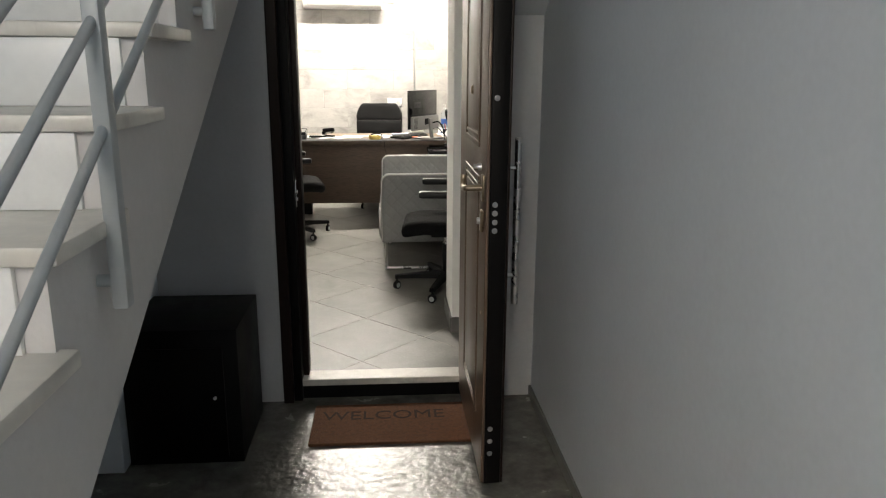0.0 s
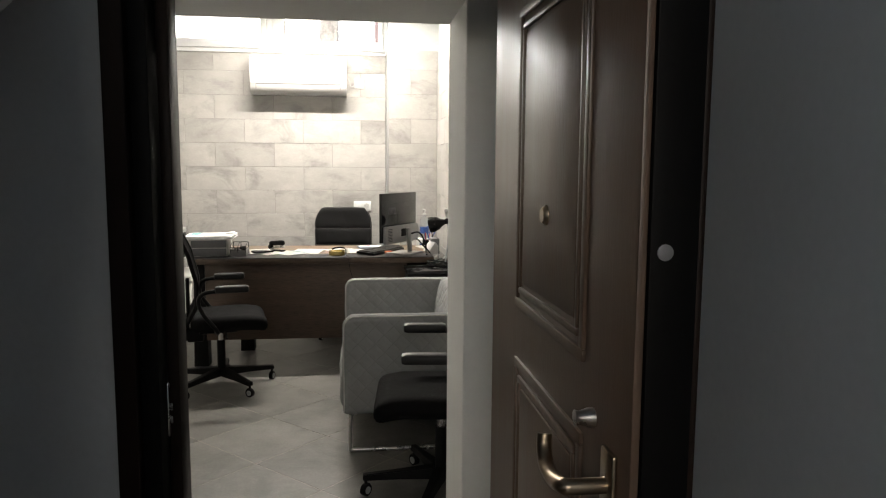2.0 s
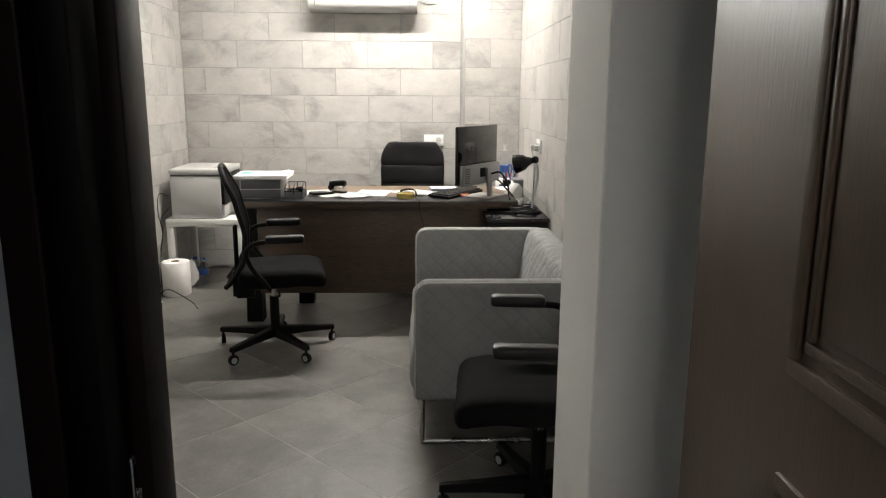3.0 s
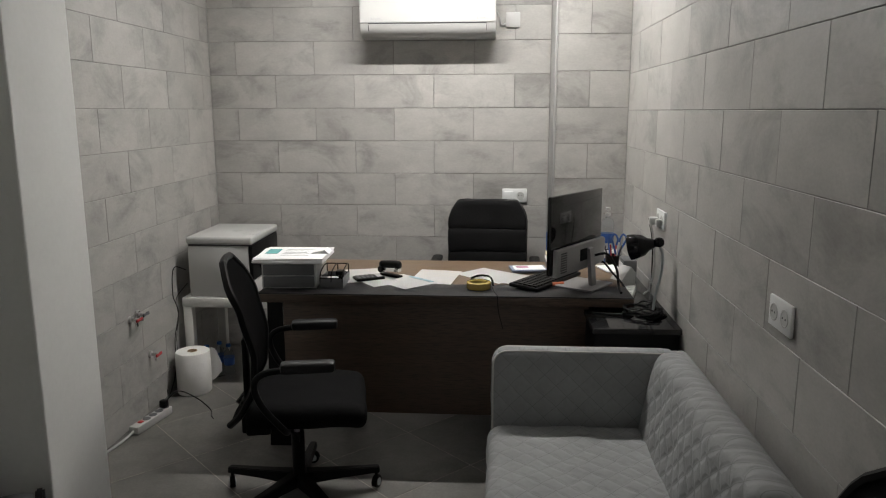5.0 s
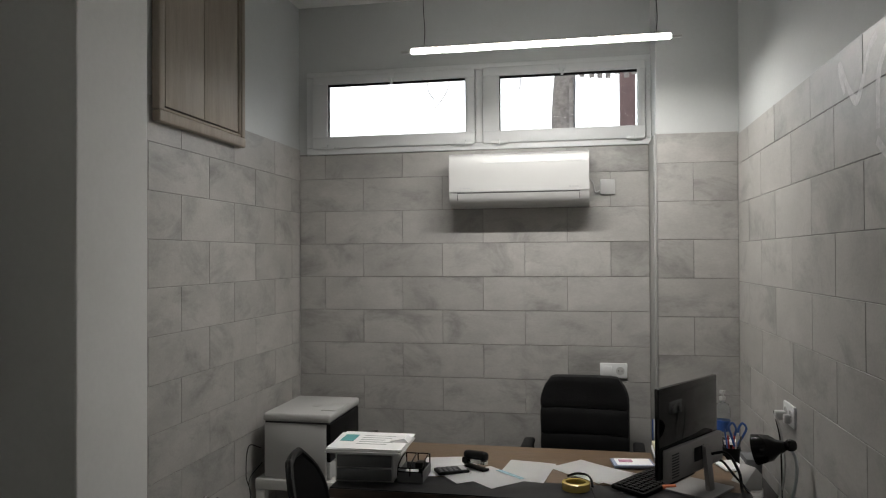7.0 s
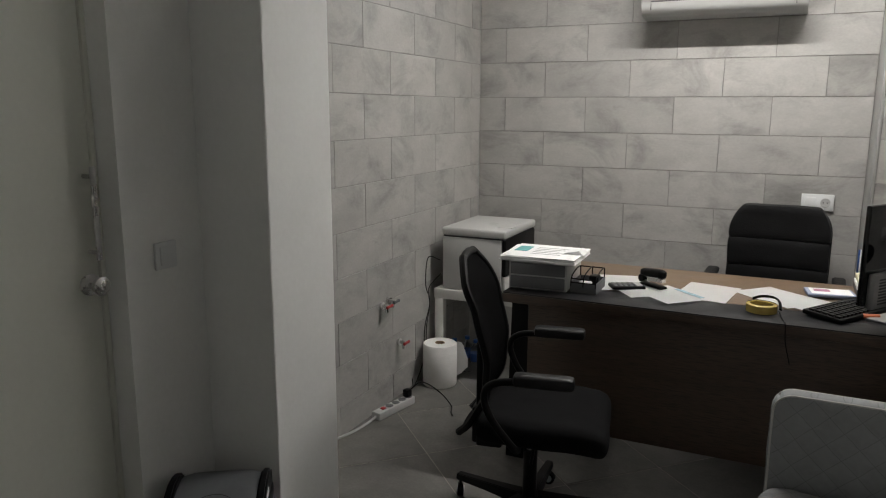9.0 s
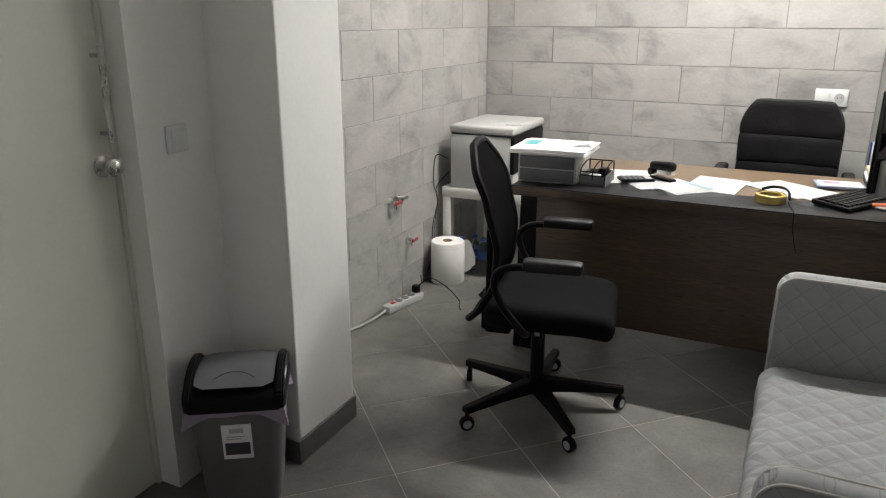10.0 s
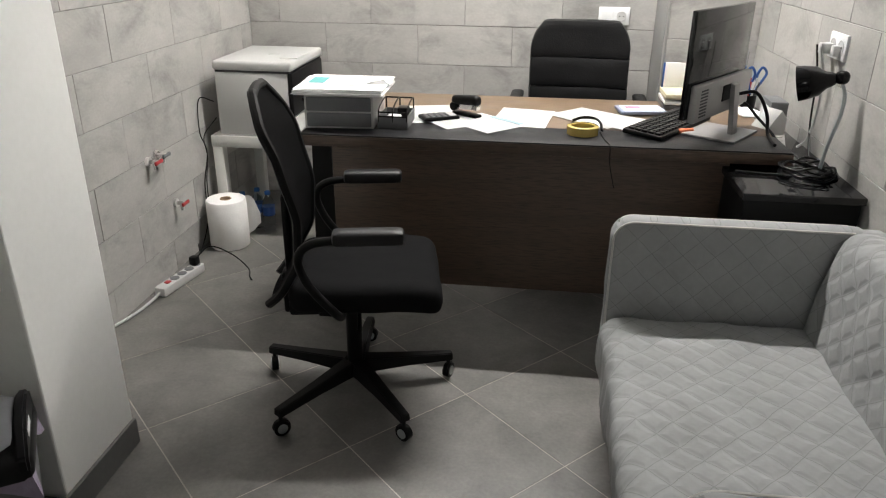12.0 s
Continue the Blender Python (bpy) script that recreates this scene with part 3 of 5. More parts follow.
words("lettering", "WELCOME", 0.11, COIR_INK, mat_thing, pose(-0.03, 0.06, 0.0142), "dark block lettering")

# front door leaf, standing open into the hall; local x runs along the leaf from the hinge, y through it
leaf = thing("front_door", pose(0.262, 3.6, -0.07) @ pose(0, 0, 0, 0, 0, -90), "dark brown armoured front door standing open", "door")
LL, LH, LT = 0.85, 1.92, 0.07
part("leaf", box(0, LL, 0.012, LT, 0, LH, 0.003), BLACK_FRAME, leaf, "black steel core")
part("inner_face", box(0.006, LL - 0.004, 0.0, 0.0115, 0.0, LH, 0.003), DOOR_WOOD, leaf, "dark brown laminate face")
part("outer_face", box(0.006, LL - 0.004, LT + 0.0005, LT + 0.009, 0.0, LH, 0.003), BROWN_FRAME, leaf)


def moulding(x0, x1, z0, z1, w, y):
    b = bmesh.new()
    for a0, a1, c0, c1 in ((x0, x1, z0, z0 + w), (x0, x1, z1 - w, z1), (x0, x0 + w, z0 + w, z1 - w), (x1 - w, x1, z0 + w, z1 - w)):
        box(a0, a1, y - 0.006, y + 0.001, c0, c1, 0.003, 2, b)
    return b


for z0, z1 in ((1.2, 1.76), (0.2, 1.1)):
    part("panel_moulding", moulding(0.255, 0.675, z0, z1, 0.018, 0.0), DOOR_WOOD, leaf)
    part("panel_moulding", moulding(0.283, 0.647, z0 + 0.03, z1 - 0.03, 0.012, 0.0), DOOR_WOOD, leaf)
    part("raised_panel", box(0.302, 0.628, -0.004, 0.001, z0 + 0.052, z1 - 0.052, 0.003), DOOR_WOOD, leaf)
turned = pose(0, 0, 0, 90)
part("peephole", lathe([(0.017, 0), (0.017, 0.006), (0.012, 0.012), (0.006, 0.012)], 18), BRONZE, leaf, "brass peephole").matrix_local = Matrix.Translation((0.467, 0, 1.39)) @ turned
part("knob", lathe([(0.013, 0), (0.013, 0.008), (0.009, 0.02), (0.011, 0.026), (0.004, 0.028)], 16), CHROME, leaf, "small steel turn knob").matrix_local = Matrix.Translation((0.715, 0, 1.137)) @ turned
rose = part("handle_plate", box(0.765, 0.81, -0.008, 0.0, 1.03, 1.12, 0.006), BRONZE, leaf, "brass handle plate")
part("lever", tube([(0.787, -0.004, 1.075), (0.787, -0.05, 1.075), (0.78, -0.06, 1.074), (0.745, -0.062, 1.068), (0.71, -0.062, 1.072), (0.69, -0.06, 1.088), (0.684, -0.058, 1.105)], 0.0105, 12), BRONZE, rose, "curved brass lever")
part("keyhole_plate", box(0.768, 0.808, -0.012, 0.0, 0.925, 1.0, 0.012, 3), BRONZE, leaf, "brass lock plate")
part("key_cylinder", cyl((0.788, -0.012, 0.963), (0.788, -0.022, 0.963), 0.012), CHROME, leaf)
for z in (1.77, 1.72, 1.374, 1.028, 0.999, 0.969, 0.94, 0.12, 0.168, 0.216):
    part("lock_bolt", lathe([(0.0095, 0), (0.0093, 0.002), (0.008, 0.0025)], 14), SILVER, leaf, "steel bolt").matrix_local = Matrix.Translation((LL, 0.03, z)) @ pose(0, 0, 0, 0, 90)
part("screw_cap", lathe([(0.007, 0), (0.006, 0.003)], 12), BRONZE, leaf).matrix_local = Matrix.Translation((0.78, 0, 0.63)) @ turned
bar = part("pull_bar", tube([(0.69, LT + 0.062, 0.633), (0.69, LT + 0.062, 1.234)], 0.0125, 14, 1), CHROME, leaf, "long steel pull bar")
for z in (0.74, 1.13):
    part("bar_mount", cyl((0.69, LT + 0.005, z), (0.69, LT + 0.062, z), 0.009, n=12), CHROME, bar)


# ---- office: fixed things ----
ac = thing("air_conditioner", pose(-0.503, YB, 1.998) @ Matrix.Diagonal((1.005, 1, 1.07, 1)), "white wall-mounted split air conditioner above the desk", "air conditioner")
prof = [(0, 0.0), (0, 0.29), (-0.15, 0.29), (-0.185, 0.284), (-0.2, 0.269), (-0.207, 0.22), (-0.209, 0.15), (-0.206, 0.09), (-0.196, 0.05), (-0.178, 0.022), (-0.15, 0.006), (-0.1, 0.0)]
part("body", prism(prof, "x", -0.4, 0.4), AC_WHITE, ac)
part("front_panel", prism([(-0.2, 0.2705), (-0.2075, 0.245), (-0.2105, 0.19), (-0.2105, 0.13), (-0.2075, 0.078), (-0.204, 0.078), (-0.206, 0.15), (-0.2, 0.26)], "x", -0.397, 0.397), AC_WHITE, ac)
part("louvre", prism([(-0.2045, 0.07), (-0.198, 0.048), (-0.1795, 0.0205), (-0.151, 0.0045), (-0.148, 0.009), (-0.177, 0.025), (-0.194, 0.05), (-0.2, 0.07)], "x", -0.348, 0.343), AC_WHITE, ac)
# dark strips laid in to draw the shade of the gap round the louvre
bm = box(-0.352, 0.347, -0.2052, -0.195, 0.071, 0.0745)
for x in (-0.352, 0.345):
    box(x, x + 0.003, -0.2, -0.17, 0.034, 0.072, bm=bm)
part("louvre_gap", bm, INK, ac)
for x, w in ((-0.335, 0.06), (0.29, 0.05)):
    bm = box(x, x + 0.008, -0.2122, -0.2085, 0.092, 0.104)
    box(x + 0.014, x + w, -0.2122, -0.2085, 0.095, 0.1, bm=bm)
    part("badge", bm, GREY_INK, ac)
# pale strip painted on for the tube lamp's reflection in the curved front
part("chrome_line", box(-0.2, 0.385, -0.2105, -0.2055, 0.232, 0.236, 0.001), PVC, ac)


def plate(name, m, w, h, label, category, holes, group=""):
    t = thing(name, m, label, category, group)
    part("faceplate", box(-w / 2, w / 2, -0.011, 0, -h / 2, h / 2, 0.004), PVC, t)
    for kind, x in holes:
        if kind == "socket":
            s = part("socket_cup", lathe([(0.024, 0), (0.024, 0.002), (0.0205, 0.0022), (0.0195, 0.001)], 24), LIGHT_GREY, t)
            s.matrix_local = Matrix.Translation((x, -0.011, 0)) @ pose(0, 0, 0, 90)
            for dx in (-0.0095, 0.0095):
                part("contact_hole", cyl((x + dx, -0.0128, 0), (x + dx, -0.0134, 0), 0.0032, n=10), INK, t)
        else:
            part("rocker", box(x - 0.026, x + 0.026, -0.015, -0.0105, -0.028, 0.028, 0.003), PVC, t)
    return t


EAST = pose(0, 0, 0, 0, 0, -90)
plate("switch_and_socket", pose(0.031, YB, 1.036), 0.156, 0.088, "white switch and socket plate on the tiled wall", "socket", [("rocker", -0.036), ("socket", 0.037)])
plate("wall_socket", pose(XR, 5.838, 1.03) @ EAST, 0.15, 0.085, "white double socket on the tiled wall by the sofa", "socket", [("socket", -0.036), ("socket", 0.036)])
upper = plate("wall_socket", pose(XR, 7.26, 1.078) @ EAST, 0.15, 0.085, "white double socket with plugs pushed in", "socket", [("socket", -0.036), ("socket", 0.036)])
for x, d in ((-0.04, 0.04), (0.03, 0.024)):
    part("plug", box(x - 0.015, x + 0.015, -0.012 - d, -0.012, -0.03, 0.006, 0.006), AC_WHITE, upper, "white plug")
plate("light_switch", pose(-1.74, 5.769, 1.096) @ pose(0, 0, 0, 0, 0, 90), 0.08, 0.08, "white light switch on the plastered wall", "light switch", [("rocker", 0.0)])
acbox = thing("switch_box", pose(0.005, YB, 2.112), "white blank cover box beside the air conditioner", "switch box")
part("cover", box(-0.043, 0.043, -0.014, 0, -0.045, 0.045, 0.005), AC_WHITE, acbox)
part("cable", tube([(-0.043, -0.008, -0.02), (-0.07, -0.012, -0.03), (-0.082, -0.014, 0.02), (-0.1, -0.02, 0.05)], 0.004, 8), LIGHT_GREY, acbox)

# wall cabinet with a moulded frame
wc = thing("wall_cabinet", pose(XL, 7.33, 2.282), "beige stained wooden wall cabinet with a moulded frame", "cabinet")
CW, CH, CD = 0.393, 0.9, 0.03
part("frame_bottom", box(0, CD + 0.012, -CW, CW, 0, 0.05, 0.008, 3), CAB_WOOD, wc)
part("frame_top", box(0, CD + 0.012, -CW, CW, CH - 0.05, CH, 0.008, 3), CAB_WOOD, wc)
part("bead_bottom", box(0, CD + 0.004, -CW + 0.04, CW - 0.04, 0.0505, 0.066, 0.006, 3), CAB_WOOD, wc, "rounded inner bead")
for k in (-1, 1):
    a, b = sorted((k * CW, k * (CW - 0.038)))
    part("frame_side", box(0, CD + 0.01, a, b, 0.0505, CH - 0.0505, 0.008, 3), CAB_WOOD, wc)
    a, b = sorted((k * (CW - 0.0385), k * (CW - 0.054)))
    part("bead_side", box(0, CD + 0.003, a, b, 0.0665, CH - 0.0505, 0.006, 3), CAB_WOOD, wc, "rounded inner bead")
part("recess", box(0, 0.008, -CW + 0.05, CW - 0.05, 0.06, CH - 0.06), CAB_DARK, wc)
for a, b in ((-CW + 0.066, -0.002), (0.002, CW - 0.06)):
    part("shutter", box(0.009, 0.026, a, b, 0.074, CH - 0.06, 0.003), CAB_WOOD, wc)


def tap(y, z, label, plug):
    t = thing("water_tap_stub", pose(XL, y, z), label, "tap", "tap stubs")
    part("flange", cyl((0, 0, 0), (0.012, 0, 0), 0.02, n=16), CHROME, t)
    part("spindle", cyl((0.01, 0, 0), (0.045, 0, 0), 0.009, n=12), CHROME, t)
    part("spout", tube([(0.03, 0, -0.004), (0.034, 0, -0.02), (0.034, 0, -0.032)], 0.008, 10), CHROME, t)
    b = cushion(0.045, 0.057, -0.03, 0.03, -0.008, 0.01, 0.005, 0.008)
    for v in b.verts:
        v.co.z *= 0.6 + 14 * abs(v.co.y)
    part("wing_handle", b, plug, t, "plastic wing handle")
    return t


tap(7.3, 0.545, "red-capped water pipe stub on the tiled wall", RED)
tap(7.37, 0.555, "dark-capped water pipe stub on the tiled wall", GREY_BOX)
tap(7.475, 0.305, "red-capped low water pipe stub on the tiled wall", RED)

# lobby door
rd = tagged(part("door_1", box(-1.865, -1.822, 4.81, 5.612, 0.006, 2.15, 0.003), CREAM_DOOR, None, "", False), "plain cream painted lobby door, closed", "", "", "structure")
bm = box(-1.94, -1.815, 5.6145, 5.6295, 0.0, 2.158, 0.002)
part("door_lining", bm, CREAM_DOOR, rd)
bar = part("pull_bar", tube([(-1.785, 5.588, 1.11), (-1.785, 5.588, 1.362)], 0.008, 12, 1), CHROME, rd, "steel pull bar")
for z in (1.13, 1.335):
    part("bar_mount", cyl((-1.822, 5.588, z), (-1.785, 5.588, z), 0.006, n=10), CHROME, bar)
k = part("knob", lathe([(0.03, 0), (0.03, 0.006), (0.012, 0.01), (0.012, 0.03), (0.024, 0.038), (0.026, 0.052), (0.015, 0.06)], 22), CHROME, rd, "round steel knob")
k.matrix_local = Matrix.Translation((-1.822, 5.577, 1.04)) @ pose(0, 0, 0, 0, 90)

# waste bin
wb = thing("waste_bin", pose(-1.545, 5.725, 0) @ pose(0, 0, 0, 0, 0, 33), "grey plastic swing-top bin with a lilac liner", "bin")
b = bmesh.new()
rings = []
for z, w, d, r in ((0, 0.105, 0.085, 0.03), (0.01, 0.11, 0.09, 0.03), (0.3, 0.135, 0.115, 0.035), (0.335, 0.138, 0.118, 0.035)):
    ring = []
    for cx, cy, a0 in ((1, 1, 0), (-1, 1, 90), (-1, -1, 180), (1, -1, 270)):
        for s in range(5):
            a = radians(a0 + 22.5 * s)
            ring.append(b.verts.new((cx * (w - r) + r * math.cos(a), cy * (d - r) + r * math.sin(a), z)))
    rings.append(ring)
for p, q in zip(rings, rings[1:]):
    for k in range(len(p)):
        b.faces.new((p[k], p[(k + 1) % len(p)], q[(k + 1) % len(p)], q[k]))
b.faces.new(rings[0][::-1])
b.faces.new(rings[-1])
part("bucket", b, BIN_GREY, wb)
b = bmesh.new()
loop = [(0.142, -0.121), (0.142, 0.121), (-0.142, 0.121), (-0.142, -0.121)]
pts = []
for (ax, ay), (bx, by) in zip(loop, loop[1:] + loop[:1]):
    for s in range(12):
        pts.append((ax + (bx - ax) * s / 12, ay + (by - ay) * s / 12))
up = [b.verts.new((x, y, 0.345)) for x, y in pts]
flare = lambda x, y: max(0.0, abs(x) + abs(y) - 0.2)
dn = [b.verts.new((x * (1.0 + 1.3 * flare(x, y)) + 0.004 * noise.noise((x * 40, y * 40, 1)), y * (1.0 + 0.8 * flare(x, y)), 0.326 - 0.6 * flare(x, y) + 0.025 * noise.noise((x * 16, y * 16, 3)))) for x, y in pts]
for k in range(len(pts)):
    b.faces.new((up[k], up[(k + 1) % len(pts)], dn[(k + 1) % len(pts)], dn[k]))
part("bag_edge", b, BAG, wb, "crumpled lilac bag edge")
lid = part("lid_rim", cushion(-0.147, 0.147, -0.126, 0.126, 0.33, 0.395, 0.022, 0.02), BLACK_PLASTIC, wb, "black lid rim")


def dome(x, y, w, d):
    """Height of the rounded swing flap over its own plan."""
    return 0.405 + 0.034 * (1 - (x / w) ** 4 * 0.25) * (1 - ((y - 0.02) / d) ** 2 * 0.55)


b, FW, FD, FR = bmesh.new(), 0.115, 0.108, 0.03
rows = []
for j in range(13):
    y = FD * (j / 6 - 1)
    inset = FR - math.sqrt(max(0.0, FR ** 2 - max(0.0, abs(y) - FD + FR) ** 2))
    rows.append([b.verts.new((x, y, dome(x, y, FW, FD))) for x in ((FW - inset) * (i / 7 - 1) for i in range(15))])
for p, q in zip(rows, rows[1:]):
    for i in range(14):
        b.faces.new((p[i], p[i + 1], q[i + 1], q[i]))
bmesh.ops.solidify(b, geom=b.faces[:], thickness=0.012)
part("flap", b, BIN_LID, lid, "silver swing flap")
part("finger_line", tube([(x, -0.075 + 0.03 * (1 - (x / 0.06) ** 2), 0.0012 + dome(x, -0.075 + 0.03 * (1 - (x / 0.06) ** 2), FW, FD)) for x in (-0.06, -0.03, 0.0, 0.03, 0.06)], 0.0012, 6), BIN_GREY, lid)
for k in (-1, 1):
    cheek = prism([(-0.128, 0.36), (-0.122, 0.395), (-0.06, 0.43), (0.01, 0.447), (0.07, 0.443), (0.115, 0.425), (0.128, 0.36)], "x", min(k * 0.117, k * 0.143), max(k * 0.117, k * 0.143))
    bmesh.ops.bevel(cheek, geom=cheek.edges[:], offset=0.006, segments=2, affect="EDGES")
    part("lid_cheek", cheek, BLACK_PLASTIC, lid)
part("lid_tag", box(0.1432, 0.1442, -0.05, 0.01, 0.4, 0.418), PAPER, lid, "small white tag")
TILT = pose(0, 0, 0, 4.93)
for name, x0, x1, y1, z0, z1, paint in (("sticker", -0.043, 0.043, -0.0905, 0.185, 0.305, PAPER), ("sticker_picture", -0.036, 0.036, -0.0915, 0.2, 0.242, INK), ("sticker_band", -0.02, 0.02, -0.0915, 0.276, 0.292, GREY_INK), ("sticker_line", -0.03, 0.014, -0.0915, 0.254, 0.257, GREY_INK), ("sticker_line", -0.03, 0.024, -0.0915, 0.262, 0.265, GREY_INK)):
    part(name, box(x0, x1, y1, -0.087, z0, z1), paint, wb, "white product sticker" if name == "sticker" else "").matrix_local = TILT


# ---- seating ----
def castor(parent, x, y, turn):
    c = part("castor", cyl((0, -0.011, 0.026), (0, 0.011, 0.026), 0.026, n=18), BLACK_PLASTIC, parent)
    c.matrix_local = Matrix.Translation((x, y, 0)) @ pose(0, 0, 0, 0, 0, turn)
    part("wheel_cap", cyl((0, -0.0135, 0.026), (0, 0.0135, 0.026), 0.016, n=16), STEEL_GREY, c, "grey hub")
    b = cyl((0, 0, 0.03), (0, 0, 0.075), 0.007, n=10)
    prism([(0.028 * math.cos(a), 0.028 + 0.028 * math.sin(a)) for a in [radians(v) for v in range(0, 181, 20)]], "y", -0.006, 0.006, b)
    part("castor_hood", b, BLACK_PLASTIC, c)


def star_base(t, radius, first, z=0.07):
    for k in range(5):
        a = radians(first + 72 * k)
        d, s = Vector((math.cos(a), math.sin(a), 0)), Vector((-math.sin(a), math.cos(a), 0))
        b = bmesh.new()
        ring = []
        for u, w, z0, z1 in ((0.03, 0.03, z + 0.005, z + 0.055), (radius * 0.55, 0.022, z + 0.005, z + 0.04), (radius + 0.012, 0.017, z + 0.0, z + 0.026)):
            ring.append([b.verts.new(d * u + s * w * q + Vector((0, 0, zz))) for q, zz in ((-1, z0), (1, z0), (0.8, z1), (-0.8, z1))])
        for p, q in zip(ring, ring[1:]):
            for m in range(4):
                b.faces.new((p[m], p[(m + 1) % 4], q[(m + 1) % 4], q[m]))
        b.faces.new(ring[0][::-1])
        b.faces.new(ring[-1])
        bmesh.ops.bevel(b, geom=b.edges[:], offset=0.003, segments=2, affect="EDGES")
        part("base_leg", b, BLACK_PLASTIC, t)
        castor(t, radius * math.cos(a), radius * math.sin(a), first + 72 * k + 50 + 37 * k)


def shell(fn, nu, nv, thick):
    """A curved sheet of some thickness; fn gives a place for u and v from 0 to 1, with None outside its outline."""
    b = bmesh.new()
    front = [[b.verts.new(fn(i / nu, j / nv)) for j in range(nv + 1)] for i in range(nu + 1)]
    for i in range(nu):
        for j in range(nv):
            b.faces.new((front[i][j], front[i + 1][j], front[i + 1][j + 1], front[i][j + 1]))
    bmesh.ops.solidify(b, geom=b.faces[:], thickness=thick)
    return b


def task_chair(m, label, first):
    t = thing("task_chair", m, label, "chair", "task chairs")
    star_base(t, 0.32, first)
    part("gas_column", cyl((0, 0, 0.1), (0, 0, 0.3), 0.026, n=18), BLACK_PLASTIC, t)
    part("gas_piston", cyl((0, 0, 0.28), (0, 0, 0.4), 0.015, n=16), CHROME, t)
    b = box(-0.13, 0.1, -0.1, 0.1, 0.36, 0.41, 0.015)
    box(-0.2, -0.1, -0.035, 0.035, 0.3, 0.385, 0.012, bm=b)
    box(-0.215, -0.185, -0.03, 0.03, 0.31, 0.45, 0.01, bm=b)
    part("mechanism", b, BLACK_PLASTIC, t)
    part("tilt_lever", tube([(0.02, -0.08, 0.375), (0.03, -0.18, 0.37), (0.03, -0.24, 0.36)], 0.006, 8), BLACK_PLASTIC, t)
    b = cushion(-0.175, 0.278, -0.225, 0.225, 0.395, 0.485, 0.042, 0.02, slack=0.004)
    for v in b.verts:
        if v.co.x > 0.12:
            v.co.z -= 0.9 * (v.co.x - 0.12) ** 2 + 0.0
        w = 1 - 0.1 * max(0, (-v.co.x) / 0.215)
        v.co.y *= w
    part("seat", b, BLACK_FABRIC, t, "black padded fabric seat")

    def spine(h):
        knots = ((0.0, -0.245), (0.1, -0.2), (0.28, -0.15), (0.5, -0.146), (0.78, -0.185), (1.0, -0.238))
        for (a, p), (b, q) in zip(knots, knots[1:]):
            if h <= b:
                s = (h - a) / (b - a)
                return p + (q - p) * s * s * (3 - 2 * s) * 0.4 + (q - p) * s * 0.6
        return knots[-1][1]

    def back(u, v):
        half = 0.2 * (1 - 0.25 * (1 - v) ** 2)
        end = 0.16
        if v > 1 - end:
            half *= math.sqrt(max(0.0, 1 - ((v - 1 + end) / end) ** 2)) * 0.55 + 0.45
        if v < 0.1:
            half *= 0.72 + 2.8 * v
        y = (u - 0.5) * 2 * half
        return (spine(v) + 0.6 * y * y, y, 0.385 + 0.632 * v - 1.2 * y * y * v)

    part("backrest", shell(back, 14, 26, 0.014), BLACK_MESH, t, "tall black mesh backrest")
    rim = [back(0, k / 16) for k in range(17)] + [back(k / 10, 1) for k in range(1, 10)] + [back(1, 1 - k / 16) for k in range(17)]
    part("back_frame", tube([Vector(p) + Vector((-0.006, 0, 0)) for p in rim], 0.014, 8, 2), BLACK_PLASTIC, t)
    part("lumbar_bar", box(-0.2, -0.178, -0.03, 0.03, 0.44, 0.7, 0.008), BLACK_PLASTIC, t)
    for s in (-1, 1):
        y = s * 0.268
        part("arm_loop", tube([(-0.03, s * 0.13, 0.385), (-0.02, s * 0.21, 0.39), (-0.035, y - s * 0.01, 0.43), (-0.1, y, 0.52), (-0.125, y, 0.6), (-0.085, y, 0.645), (0.02, y, 0.655), (0.1, y, 0.655), (0.14, y, 0.652)], 0.0125, 10), BLACK_PLASTIC, t)
        part("arm_pad", cushion(-0.03, 0.165, y - 0.03, y + 0.03, 0.643, 0.685, 0.014, 0.018), ARM_PAD, t, "grooved armrest pad")
    return t


task_chair(pose(-0.886, 6.613, 0) @ pose(0, 0, 0, 0, 0, 11), "black mesh-back office chair with armrests before the desk", 11)
task_chair(pose(0.312, 4.95, 0) @ pose(0, 0, 0, 0, 0, 175), "black mesh-back office chair pushed against the sofa arm", 3)

ex = thing("executive_chair", pose(-0.148, 8.03, 0) @ pose(0, 0, 0, 0, 0, 268), "black leather high-back office chair behind the desk", "chair")
star_base(ex, 0.3, 40)
part("gas_column", cyl((0, 0, 0.1), (0, 0, 0.4), 0.028, n=18), BLACK_PLASTIC, ex)
part("mechanism", box(-0.12, 0.12, -0.1, 0.1, 0.37, 0.42, 0.012), BLACK_PLASTIC, ex)
part("seat", cushion(-0.22, 0.25, -0.245, 0.245, 0.41, 0.52, 0.05, 0.025, slack=0.006), BLACK_LEATHER, ex)


def roll_panel(z0, z1, half, deep, top):
    b = cushion(-0.06 - deep, -0.06, -half, half, z0, z1, 0.014, 0.02, slack=0.004)
    for v in b.verts:
        if top and v.co.z > z1 - 0.14:
            v.co.y *= 1 - 1.9 * (v.co.z - z1 + 0.14) ** 2 / 0.14 * 0.9
        v.co.x += -0.18 - 0.1 * (v.co.z - 0.5) + 0.5 * v.co.y ** 2
    return b


